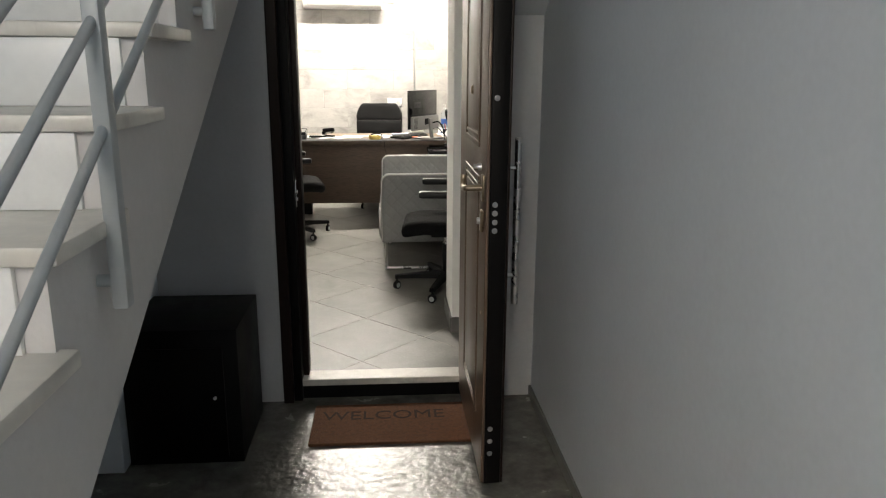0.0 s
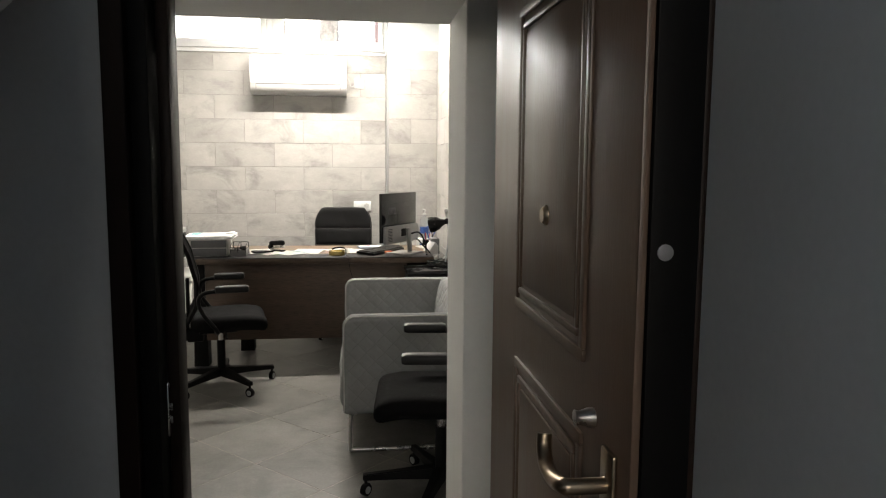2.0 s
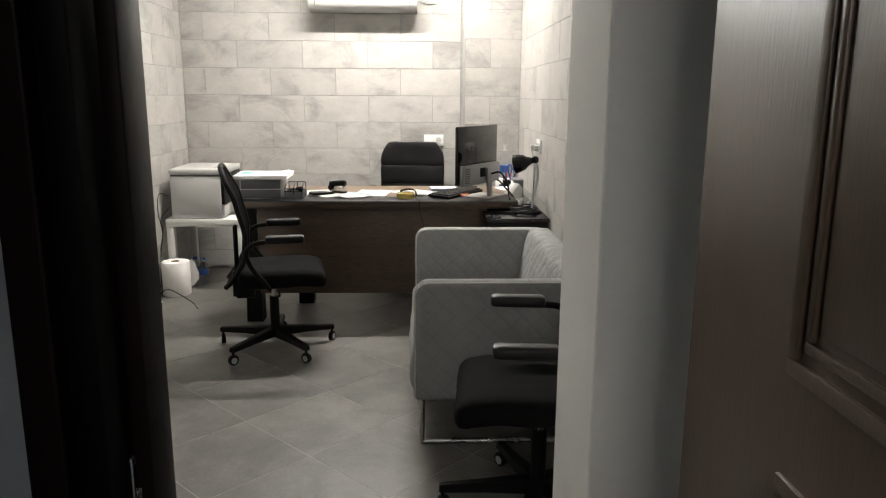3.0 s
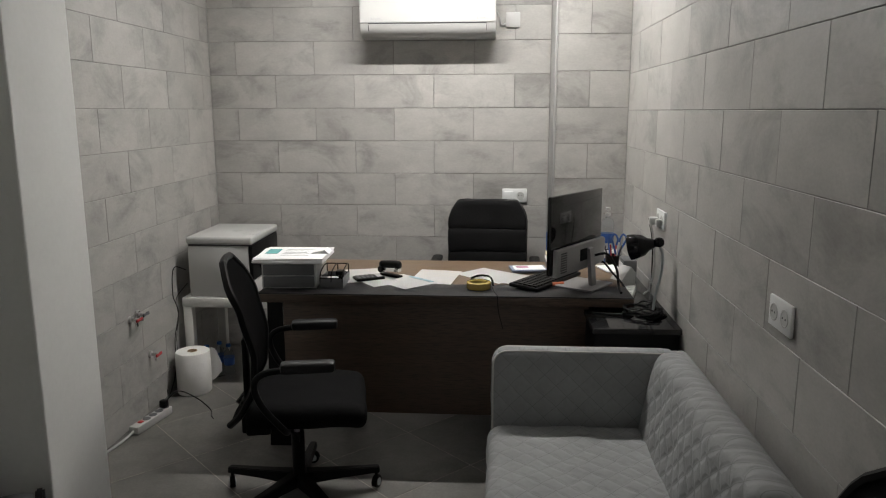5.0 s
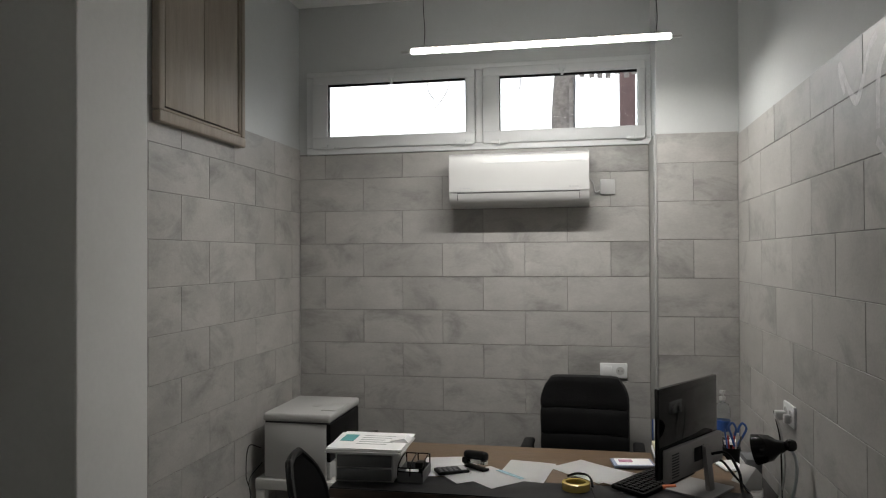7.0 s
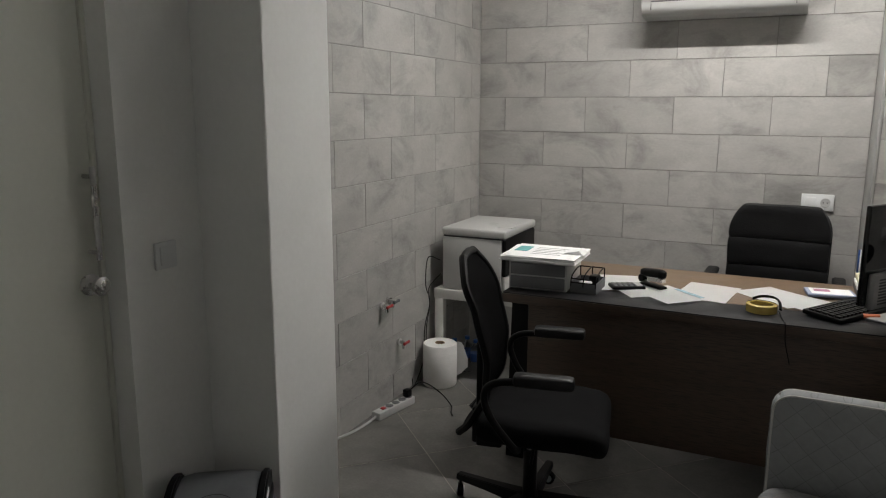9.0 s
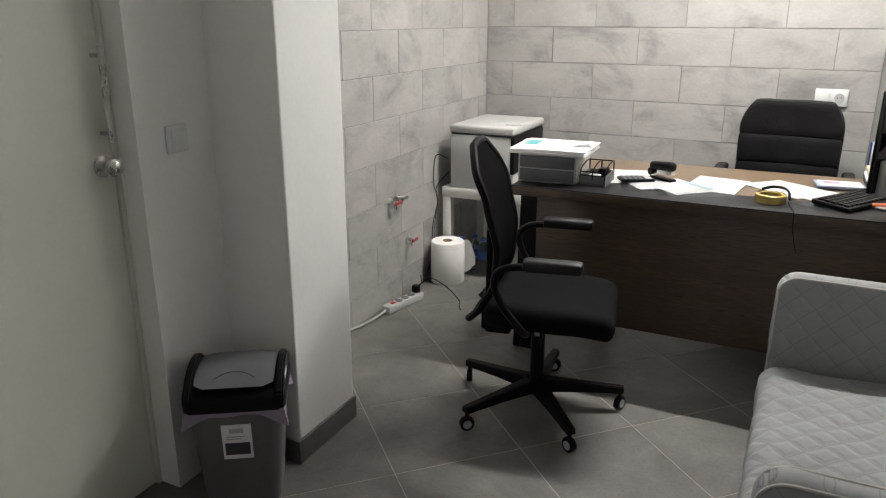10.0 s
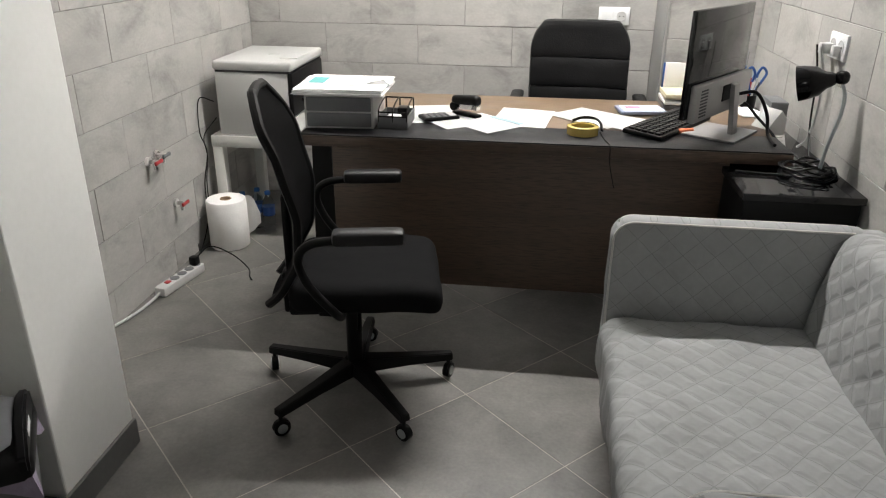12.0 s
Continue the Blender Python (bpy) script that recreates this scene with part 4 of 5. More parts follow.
for z0, z1, top in ((0.45, 0.632, False), (0.63, 0.722, False), (0.72, 0.862, False), (0.86, 1.035, True)):
    part("back_cushion", roll_panel(z0, z1, 0.24, 0.075, top), BLACK_LEATHER, ex)
b = cushion(-0.2, -0.13, -0.245, 0.245, 0.44, 1.03, 0.05, 0.025)
for v in b.verts:
    if v.co.z > 0.89:
        v.co.y *= 1 - 1.7 * (v.co.z - 0.89) ** 2 / 0.14
    v.co.x += -0.15 - 0.1 * (v.co.z - 0.5) + 0.5 * v.co.y ** 2
part("back_shell", b, BLACK_LEATHER, ex)
for s in (-1, 1):
    y = s * 0.285
    part("arm_loop", tube([(0.1, s * 0.22, 0.4), (0.12, y, 0.45), (0.13, y, 0.62), (0.08, y, 0.69), (-0.12, y, 0.7), (-0.2, y, 0.64), (-0.2, s * 0.25, 0.58)], 0.018, 10), BLACK_PLASTIC, ex)
    part("arm_pad", cushion(-0.13, 0.1, y - 0.03, y + 0.03, 0.695, 0.728, 0.014, 0.02), BLACK_LEATHER, ex)

# sofa
sofa = thing("sofa", pose(0.006, 5.99, 0), "grey quilted two-seat sofa on steel sled legs", "sofa")
QX0, QX1 = -0.115, 0.625
for s in (-1, 1):
    y0 = -0.6 if s < 0 else 0.53
    b = cushion(QX0, QX1 - 0.06, y0, y0 + 0.07, 0.205, 0.69, 0.024, 0.016, 0.0, 0.1, 0.003)
    R, cx, cz = 0.062, QX0 + 0.062, 0.69 - 0.062
    for v in b.verts:
        dx, dz = cx - v.co.x, v.co.z - cz
        if dx > 0 and dz > 0:
            k = max(dx, dz) / math.hypot(dx, dz)
            v.co.x, v.co.z = cx - dx * k, cz + dz * k
    part("armrest", b, SOFA_XZ, sofa, "quilted grey arm")
    arc = [(cx - (R - 0.0065) * math.cos(a), cz + (R - 0.0065) * math.sin(a)) for a in (radians(v) for v in range(0, 91, 15))]
    # thin pale seams paint in the light on the arm's top edges
    for y in (y0 + 0.0065, y0 + 0.0635):
        part("piping", tube([(QX0 + 0.0065, y, 0.22), (QX0 + 0.0065, y, 0.45)] + [(x, y, z) for x, z in arc] + [(QX1 - 0.1, y, 0.6835)], 0.0034, 6, 1), SOFA_EDGE, sofa, "thin pale seam painting in the lit arm edge")
part("seat", cushion(QX0 - 0.012, 0.47, -0.53, 0.53, 0.2, 0.412, 0.055, 0.014, 0.0016, 0.085, 0.01), SOFA_XY, sofa, "quilted grey seat")
b = cushion(-0.066, 0.066, -0.53, 0.53, 0.0, 0.45, 0.055, 0.014, 0.0016, 0.085, 0.01)
bk = part("backrest", b, SOFA_YZ, sofa, "quilted grey leaning back")
bk.matrix_local = pose(0.472, 0, 0.265) @ pose(0, 0, 0, 0, 10)
part("back_panel", cushion(QX1 - 0.1, QX1 - 0.005, -0.595, 0.595, 0.205, 0.688, 0.03, 0.03), SOFA_YZ, sofa)
for y in (-0.545, 0.545):
    part("sled_leg", tube([(QX0 + 0.035, y, 0.24), (QX0 + 0.035, y, 0.03), (QX0 + 0.045, y, 0.0125), (QX0 + 0.09, y, 0.011), (QX1 - 0.12, y, 0.011), (QX1 - 0.075, y, 0.0125), (QX1 - 0.065, y, 0.03), (QX1 - 0.065, y, 0.24)], 0.0105, 10, 5), CHROME, sofa, "bent steel sled leg")
for x in (QX0 + 0.06, QX1 - 0.1):
    part("cross_bar", tube([(x, -0.545, 0.195), (x, 0.545, 0.195)], 0.009, 8, 1), CHROME, sofa)


# ---- desk and what stands round it ----
DT = 0.763
desk = thing("office_desk", pose(0, 0, 0), "dark oak laminate desk with a black front band", "desk")
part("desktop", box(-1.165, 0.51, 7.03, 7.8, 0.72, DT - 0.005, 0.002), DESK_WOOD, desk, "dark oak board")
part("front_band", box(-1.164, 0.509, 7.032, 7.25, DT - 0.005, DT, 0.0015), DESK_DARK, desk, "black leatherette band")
part("top_veneer", box(-1.164, 0.509, 7.2515, 7.799, DT - 0.005, DT, 0.0015), DESK_TOP_WOOD, desk, "warm lighter oak top")
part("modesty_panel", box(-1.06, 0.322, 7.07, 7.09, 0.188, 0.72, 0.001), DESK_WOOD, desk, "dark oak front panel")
for x, y in ((-1.155, 7.09), (-0.9, 7.5), (0.2, 7.62)):
    part("leg", prism([(x, 0.0), (x + 0.1, 0.0), (x + 0.085, 0.72), (x + 0.015, 0.72)], "y", y, y + 0.1), BLACK_PLASTIC, desk, "dark leg")
part("cross_rail", box(-1.1, 0.25, 7.55, 7.58, 0.6, 0.66, 0.003), BLACK_PLASTIC, desk)

sb = thing("sideboard", pose(0, 0, 0), "low black cabinet between desk and tiled wall", "cabinet")
part("carcass", box(0.31, XR - 0.012, 6.8, 8.2, 0.03, 0.675, 0.003), BLACK_PLASTIC, sb)
part("top", box(0.3, XR - 0.006, 6.785, 8.21, 0.6755, 0.6995, 0.003), GLOSS_BLACK, sb, "glossy black top")
part("plinth", box(0.33, XR - 0.02, 6.83, 8.18, 0, 0.03), BLACK_PLASTIC, sb)
ST = 0.7

table = thing("side_table", pose(-1.6, 8.115, 0), "small white lacquered table under the printer", "table")
part("tabletop", box(-0.275, 0.275, -0.28, 0.28, 0.465, 0.52, 0.003), LACQUER, table)
for x in (-0.272, 0.222):
    for y in (-0.277, 0.227):
        part("leg", box(x, x + 0.05, y, y + 0.05, 0, 0.4645, 0.002), LACQUER, table)

pr = thing("printer", pose(-1.645, 8.1, 0.52), "white box-shaped laser printer on the side table", "printer")
part("body", box(-0.185, 0.165, -0.25, 0.25, 0.005, 0.3, 0.008), AC_WHITE, pr)
part("lid", box(-0.19, 0.19, -0.255, 0.255, 0.308, 0.352, 0.012, 3), AC_WHITE, pr, "white scanner lid")
# dark slab fills the gap under the lid with its shade
part("lid_gap", box(-0.18, 0.18, -0.245, 0.245, 0.299, 0.309), INK, pr)
part("front_fascia", box(0.165, 0.188, -0.245, 0.245, 0.1, 0.3, 0.006), BLACK_PLASTIC, pr, "black front fascia")
part("paper_drawer", box(0.165, 0.186, -0.24, 0.24, 0.01, 0.095, 0.006), AC_WHITE, pr)
part("output_tray", prism([(0.186, 0.15), (0.33, 0.175), (0.33, 0.183), (0.186, 0.165)], "y", -0.12, 0.16), BLACK_PLASTIC, pr, "black output tray")
part("control_panel", box(0.1, 0.188, -0.15, 0.05, 0.352, 0.356, 0.0015), LIGHT_GREY, pr)
part("emblem", lathe([(0.03, 0.352), (0.03, 0.3535), (0.02, 0.354)], 20, (0.03, -0.02, 0)), LIGHT_GREY, pr)


def stack(name, m, w, d, n, label, category, h=0.0022, skew=4):
    t = thing(name, m, label, category)
    for k in range(n):
        sheet = part("sheet", box(-w / 2, w / 2, -d / 2, d / 2, 0, h, 0.0), PAPER, t, "", False)
        sheet.matrix_local = pose(random.uniform(-0.006, 0.006), random.uniform(-0.006, 0.006), k * (h + 0.0004), 0, 0, random.uniform(-skew, skew))
    return t


tray = thing("document_drawers", pose(-1.052, 7.275, DT) @ pose(0, 0, 0, 0, 0, 4), "grey plastic document drawer box on the desk", "drawer box")
part("casing", box(-0.125, 0.125, -0.155, 0.155, 0.0, 0.122, 0.004), LIGHT_GREY, tray)
for k in range(2):
    part("drawer", box(-0.117, 0.117, -0.163, -0.154, 0.008 + 0.056 * k, 0.058 + 0.056 * k, 0.004), GREY_BOX, tray, "dark grey drawer front")
pile = stack("paper_pile", pose(-1.045, 7.235, DT + 0.123) @ pose(0, 0, 0, 0, 0, 2), 0.32, 0.29, 7, "pile of printed sheets on the drawer box", "papers", 0.0028, 3)
part("picture_print", box(-0.135, -0.075, -0.02, 0.09, 0.0222, 0.0234), TEAL, pile, "teal printed patch")
for k in range(5):
    part("text_line", box(-0.05, 0.1 - 0.02 * (k % 3), 0.08 - 0.035 * k, 0.085 - 0.035 * k, 0.0222, 0.0232), GREY_INK, pile)
part("fold", prism([(0.08, 0.022), (0.17, 0.022), (0.15, 0.04), (0.1, 0.03)], "y", -0.02, 0.06), PAPER, pile)

org = thing("desk_organiser", pose(-0.85, 7.22, DT), "small wire and plastic desk organiser with clips", "organiser")
b = box(-0.055, 0.055, -0.08, 0.08, 0.0, 0.006, 0.001)
for x in (-0.055, 0.05):
    box(x, x + 0.005, -0.08, 0.08, 0.006, 0.045, bm=b)
for y in (-0.08, 0.075):
    box(-0.05, 0.05, y, y + 0.005, 0.006, 0.045, bm=b)
part("tray", b, GREY_BOX, org, "grey tray")
for x in (-0.052, 0.0, 0.052):
    part("wire", tube([(x, -0.075, 0.0), (x, -0.075, 0.06), (x, -0.02, 0.082), (x, 0.06, 0.088), (x, 0.075, 0.07), (x, 0.075, 0.0)], 0.0028, 6, 4), BLACK_PLASTIC, org, "black wire")
for z, y in ((0.06, -0.075), (0.088, 0.06), (0.045, -0.078)):
    part("wire", tube([(-0.052, y, z), (0.052, y, z)], 0.0028, 6, 1), BLACK_PLASTIC, org)
part("clip", box(-0.03, 0.02, -0.05, 0.0, 0.01, 0.04, 0.006), LIGHT_GREY, org)
part("clip", box(0.0, 0.04, 0.01, 0.06, 0.01, 0.06, 0.006), BLACK_PLASTIC, org)


def sheet(x, y, turn, label, lift=0.0, w=0.21, d=0.297):
    t = thing("paper_sheet", pose(x, y, DT + lift, 0, 0, turn), label, "paper", "loose papers")
    b = bmesh.new()
    g = [[b.verts.new((w * (i / 6 - 0.5), d * (j / 8 - 0.5), 0.0012 + 0.0025 * (1 + noise.noise((x * 9 + i * 0.35, y * 9 + j * 0.35, 0.3))))) for j in range(9)] for i in range(7)]
    for i in range(6):
        for j in range(8):
            b.faces.new((g[i][j], g[i + 1][j], g[i + 1][j + 1], g[i][j + 1]))
    bmesh.ops.solidify(b, geom=b.faces[:], thickness=0.0006)
    part("page", b, PAPER, t)
    return t


sheet(-0.735, 7.4, 12, "blank white sheet lying under the calculator")
sheet(-0.66, 7.33, 38, "white sheet half covered by the printed form", 0.002)
sheet(-0.385, 7.385, -8, "blank white sheet lying on the desk", 0.001)
sheet(-0.115, 7.43, 47, "blank white sheet lying askew on the desk", 0.001)
sheet(-0.04, 7.375, 56, "blank white sheet partly under the keyboard", 0.004)
leafy = sheet(-0.525, 7.255, 47, "white form with a pale blue stripe near the desk edge", 0.006, 0.2, 0.25)
part("blue_stripe", box(0.07, 0.092, -0.11, 0.05, 0.0066, 0.0076), mat("pale_blue_print", (0.42, 0.6, 0.68), 0.8, var=0.2, scale=40), leafy, "pale blue printed stripe")

calc = thing("calculator", pose(-0.702, 7.3, DT + 0.008) @ pose(0, 0, 0, 0, 0, -62), "black pocket calculator lying on a sheet", "calculator")
part("body", box(-0.04, 0.04, -0.07, 0.07, 0.0, 0.014, 0.004), BLACK_PLASTIC, calc)
part("display", box(-0.032, 0.032, 0.035, 0.06, 0.0142, 0.016), LIGHT_GREY, calc)
for i in range(4):
    for j in range(4):
        part("key", box(-0.033 + 0.018 * i, -0.02 + 0.018 * i, -0.06 + 0.022 * j, -0.046 + 0.022 * j, 0.0142, 0.0165, 0.001), GREY_BOX, calc)
stapler = thing("stapler", pose(-0.6, 7.36, DT + 0.009) @ pose(0, 0, 0, 0, 0, -38), "black desk stapler standing on loose papers", "stapler")
part("base", box(-0.065, 0.06, -0.02, 0.02, 0, 0.012, 0.005), BLACK_PLASTIC, stapler)
part("magazine", prism([(-0.06, 0.02), (0.058, 0.03), (0.058, 0.044), (-0.06, 0.04)], "y", -0.011, 0.011), CHROME, stapler, "steel staple magazine")
b = cushion(-0.075, 0.062, -0.019, 0.019, 0.035, 0.072, 0.014, 0.008)
for v in b.verts:
    v.co.z += 0.12 * (v.co.x + 0.06) - 0.9 * max(0.0, v.co.x - 0.02) ** 2 * 4
part("arm", b, BLACK_PLASTIC, stapler, "rounded black arm")
part("hinge", cyl((-0.058, -0.022, 0.03), (-0.058, 0.022, 0.03), 0.016, n=18), BLACK_PLASTIC, stapler)

tape = thing("tape_roll", pose(-0.17, 7.18, DT), "roll of clear yellowish parcel tape", "tape")
b = bmesh.new()
lathe([(0.053, 0), (0.056, 0.002), (0.056, 0.03), (0.053, 0.032), (0.041, 0.032), (0.039, 0.03), (0.039, 0.002), (0.041, 0.0)], 32, bm=b)
part("roll", b, mat("amber_tape", (0.5, 0.37, 0.1), 0.15, var=0.1, coat=0.5), tape)
part("dispenser", tube([(-0.035, 0.05, 0.036), (0.0, 0.06, 0.046), (0.04, 0.046, 0.048), (0.06, 0.01, 0.042), (0.066, -0.02, 0.02)], 0.008, 8, 6, None, 0.5), BLACK_PLASTIC, tape, "black dispenser strip")
wire = thing("thin_cable", pose(0, 0, 0), "thin black cable hanging over the desk edge", "cable")
part("lead", tube([(-0.11, 7.17, DT + 0.012), (-0.1, 7.12, DT + 0.003), (-0.09, 7.06, DT + 0.003), (-0.085, 7.026, DT + 0.001), (-0.08, 7.02, 0.7), (-0.06, 7.021, 0.62)], 0.0018, 6), BLACK_PLASTIC, wire)

kb = thing("keyboard", pose(0.15, 7.335, DT) @ pose(0, 0, 0, 3, 0, 57), "black computer keyboard beside the monitor", "keyboard")
part("body", box(-0.22, 0.22, -0.075, 0.075, 0.004, 0.022, 0.006), BLACK_PLASTIC, kb)
keymesh = None
for r in range(5):
    for c in range(16):
        x0, y0 = -0.21 + 0.0262 * c, -0.064 + 0.025 * r
        if keymesh is None:
            first = part("key", box(0, 0.022, 0, 0.021, 0, 0.008, 0.002, 1), BLACK_PLASTIC, kb)
            keymesh = first.data
            first.location = (x0, y0, 0.021)
        else:
            k = new("key", keymesh)
            k.parent, k.location = kb, (x0, y0, 0.021)

card = thing("notebook", pose(0.075, 7.55, DT + 0.008) @ pose(0, 0, 0, 0, 0, 8), "small notebook with a pink and blue cover", "notebook")
part("cover", box(-0.09, 0.09, -0.06, 0.06, 0, 0.012, 0.002), mat("pale_blue_cover", (0.28, 0.33, 0.46), 0.5, var=0.1), card)
part("label", box(-0.075, 0.08, -0.05, 0.05, 0.0122, 0.0135), PAPER, card)
part("print", box(-0.06, 0.0, -0.01, 0.03, 0.0137, 0.0147), PINK, card)

mon = thing("computer_monitor", pose(0.305, 7.285, DT) @ pose(0, 0, 0, 0, 0, 56), "black flat monitor seen from its back, on a silver foot", "monitor")
part("screen_case", box(-0.31, 0.18, -0.012, 0.008, 0.095, 0.44, 0.004), GLOSS_BLACK, mon, "glossy black back")
part("screen", box(-0.302, 0.172, 0.0082, 0.0095, 0.108, 0.432), INK, mon, "dark screen")
rear = part("rear_housing", box(-0.295, 0.172, -0.042, -0.0125, 0.085, 0.21, 0.01), SILVER, mon, "grey lower housing")
for k in range(9):
    part("vent_slot", box(-0.27, -0.215, -0.0432, -0.0415, 0.103 + 0.0105 * k, 0.108 + 0.0105 * k), INK, rear)
part("port_cover", box(-0.09, -0.01, -0.046, -0.0415, 0.13, 0.185, 0.003), BLACK_PLASTIC, rear)
part("neck", prism([(-0.06, 0.004), (-0.078, 0.004), (-0.06, 0.18), (-0.043, 0.185)], "x", -0.03, 0.012), SILVER, mon)
part("base_plate", box(-0.12, 0.1, -0.12, 0.07, 0.0, 0.009, 0.003), SILVER, mon, "silver base plate")
part("power_lead", tube([(0.03, -0.05, 0.14), (0.05, -0.11, 0.15), (0.07, -0.15, 0.08), (0.05, -0.17, 0.02), (0.0, -0.2, 0.006), (-0.06, -0.235, 0.006)], 0.006, 8), BLACK_PLASTIC, mon)
# plain orange bar in place of the sticky note at the keyboard's end
marker = thing("orange_note_bar", pose(0.2, 7.25, DT), "short orange bar standing in for a sticky note at the keyboard", "marker")
part("barrel", tube([(-0.03, -0.012, 0.0095), (0.025, 0.01, 0.0095)], 0.009, 10, 1), ORANGE, marker)

dl = thing("desk_lamp", pose(0.575, 7.0, ST), "glossy black desk lamp with a bell shade, switched off", "lamp")
part("base", lathe([(0.07, 0), (0.072, 0.006), (0.066, 0.016), (0.02, 0.024)], 28), LAMP_BLACK, dl)
part("gooseneck", tube([(0.01, 0, 0.02), (0.02, 0.005, 0.1), (0.04, 0.01, 0.19), (0.042, 0.015, 0.26), (0.022, 0.02, 0.31)], 0.006, 10), STEEL_GREY, dl, "grey bendable neck")
shade = part("shade", lathe([(0.017, 0), (0.023, 0.012), (0.027, 0.026), (0.046, 0.05), (0.054, 0.085), (0.056, 0.108), (0.053, 0.108), (0.044, 0.06), (0.018, 0.026)], 28), LAMP_BLACK, dl, "glossy black bell shade")
shade.matrix_local = Matrix.Translation((0.008, 0.022, 0.31)) @ pose(0, 0, 0, 0, 0, -22) @ pose(0, 0, 0, 0, -104)
part("pivot", cushion(0.004, 0.048, 0.0, 0.044, 0.292, 0.336, 0.02, 0.01), LAMP_BLACK, dl)

ps = thing("power_strip", pose(0.535, 7.3, ST) @ pose(0, 0, 0, 0, 0, 75), "white power strip lying on the low cabinet", "power strip", "power strips")
part("casing", box(-0.13, 0.13, -0.027, 0.027, 0, 0.038, 0.006), AC_WHITE, ps)
part("switch", box(-0.115, -0.095, -0.01, 0.01, 0.038, 0.043, 0.002), RED, ps, "red rocker switch")
for k in range(3):
    part("outlet", lathe([(0.02, 0), (0.02, 0.002), (0.016, 0.0025)], 20, (-0.05 + 0.055 * k, 0, 0.038)), LIGHT_GREY, ps)
coil = thing("cable_coil", pose(0.525, 6.98, ST), "coil of black cable round the lamp foot", "cable")
pts = []
for k in range(60):
    a = k * 0.62
    r = 0.074 + 0.018 * math.sin(k * 1.7)
    pts.append((0.02 + r * math.cos(a), r * 1.0 * math.sin(a), 0.012 + 0.0005 * k + 0.006 * math.sin(k * 2.3)))
part("winding", tube([(min(x, 0.085), y, z) for x, y, z in pts], 0.0042, 6, 3), BLACK_PLASTIC, coil)
part("tail", tube([(-0.04, -0.05, 0.02), (-0.12, 0.0, 0.006), (-0.2, 0.02, 0.006)], 0.004, 6), BLACK_PLASTIC, coil)

dev = thing("network_box", pose(0.56, 7.5, ST), "grey upright network box with a white front", "router")
part("case", box(-0.03, 0.035, -0.07, 0.06, 0, 0.15, 0.006), GREY_BOX, dev)
part("front", box(-0.034, -0.0305, -0.05, 0.04, 0.02, 0.13, 0.001), LIGHT_GREY, dev)
hold = thing("card_holder", pose(0.52, 7.4, ST) @ pose(0, 0, 0, 0, 0, 30), "pale grey slanted holder with papers", "holder")
part("shell", prism([(-0.05, 0), (0.05, 0), (0.05, 0.1), (0.02, 0.13), (-0.05, 0.05)], "y", -0.04, 0.04), LIGHT_GREY, hold)

cup = thing("pen_cup", pose(0.545, 7.83, ST), "dark pen cup full of pens and scissors", "pen cup")
part("cup", lathe([(0.036, 0), (0.04, 0.004), (0.042, 0.1), (0.038, 0.1), (0.035, 0.01)], 20), BLACK_PLASTIC, cup)
for k, m in enumerate((INK, RED, BLUE, INK, RED, LIGHT_GREY)):
    a = k * 1.05
    part("pen", cyl((0.01 * math.cos(a), 0.01 * math.sin(a), 0.012), (0.045 * math.cos(a), 0.045 * math.sin(a), 0.15 + 0.012 * (k % 3)), 0.0042, n=8), m, cup)
for s in (-1, 1):
    part("scissor_bow", tube([(0.02 + s * 0.004, 0.01, 0.1), (0.03 + s * 0.03, 0.012, 0.16), (0.03 + s * 0.04, 0.012, 0.19), (0.03 + s * 0.022, 0.012, 0.21), (0.03 + s * 0.006, 0.012, 0.185), (0.026 + s * 0.008, 0.012, 0.15)], 0.0055, 8), BLUE, cup, "blue scissor handle")

bot = thing("sanitiser_bottle", pose(0.535, 7.99, ST + 0.101), "clear pump bottle of hand sanitiser with a blue label", "bottle")
part("flask", lathe([(0.033, 0), (0.036, 0.006), (0.036, 0.15), (0.028, 0.168), (0.013, 0.178), (0.013, 0.19)], 22), PET, bot)
part("label", lathe([(0.0364, 0.04), (0.0366, 0.042), (0.0366, 0.09), (0.0364, 0.092)], 22), BLUE, bot)
part("pump", lathe([(0.015, 0.19), (0.015, 0.205), (0.006, 0.207), (0.006, 0.22), (0.014, 0.222), (0.014, 0.236)], 16), AC_WHITE, bot, "white pump cap")

carton = thing("small_carton", pose(0.535, 7.99, ST), "white and blue cardboard carton under the sanitiser bottle", "box")
part("carton_body", box(-0.06, 0.06, -0.055, 0.055, 0, 0.1, 0.002), PAPER, carton)
part("printed_band", box(-0.045, 0.03, -0.0565, -0.0552, 0.02, 0.06), BLUE, carton, "blue printed band")

bk = thing("book_pile", pose(0.24, 7.7, DT), "pile of books and folded papers on the desk corner", "books")
for k, (w, h, m) in enumerate(((0.13, 0.02, GREY_BOX), (0.13, 0.015, PAPER), (0.125, 0.02, mat("cream_book", (0.6, 0.55, 0.4), 0.7)))):
    part("book", box(-w / 2, w / 2, -0.09, 0.09, 0.002 + 0.0225 * k, 0.002 + 0.0225 * k + h, 0.002), m, bk)
part("upright_card", box(-0.055, 0.06, 0.06, 0.066, 0.069, 0.17, 0.001), PAPER, bk, "white upright card")
part("card_edge", box(-0.062, -0.055, 0.058, 0.068, 0.069, 0.168, 0.001), BLUE, bk)
stack("paper_pile", pose(0.5, 7.62, DT + 0.001) @ pose(0, 0, 0, 0, 0, 15), 0.1, 0.14, 3, "small pile of notes at the desk end", "papers")

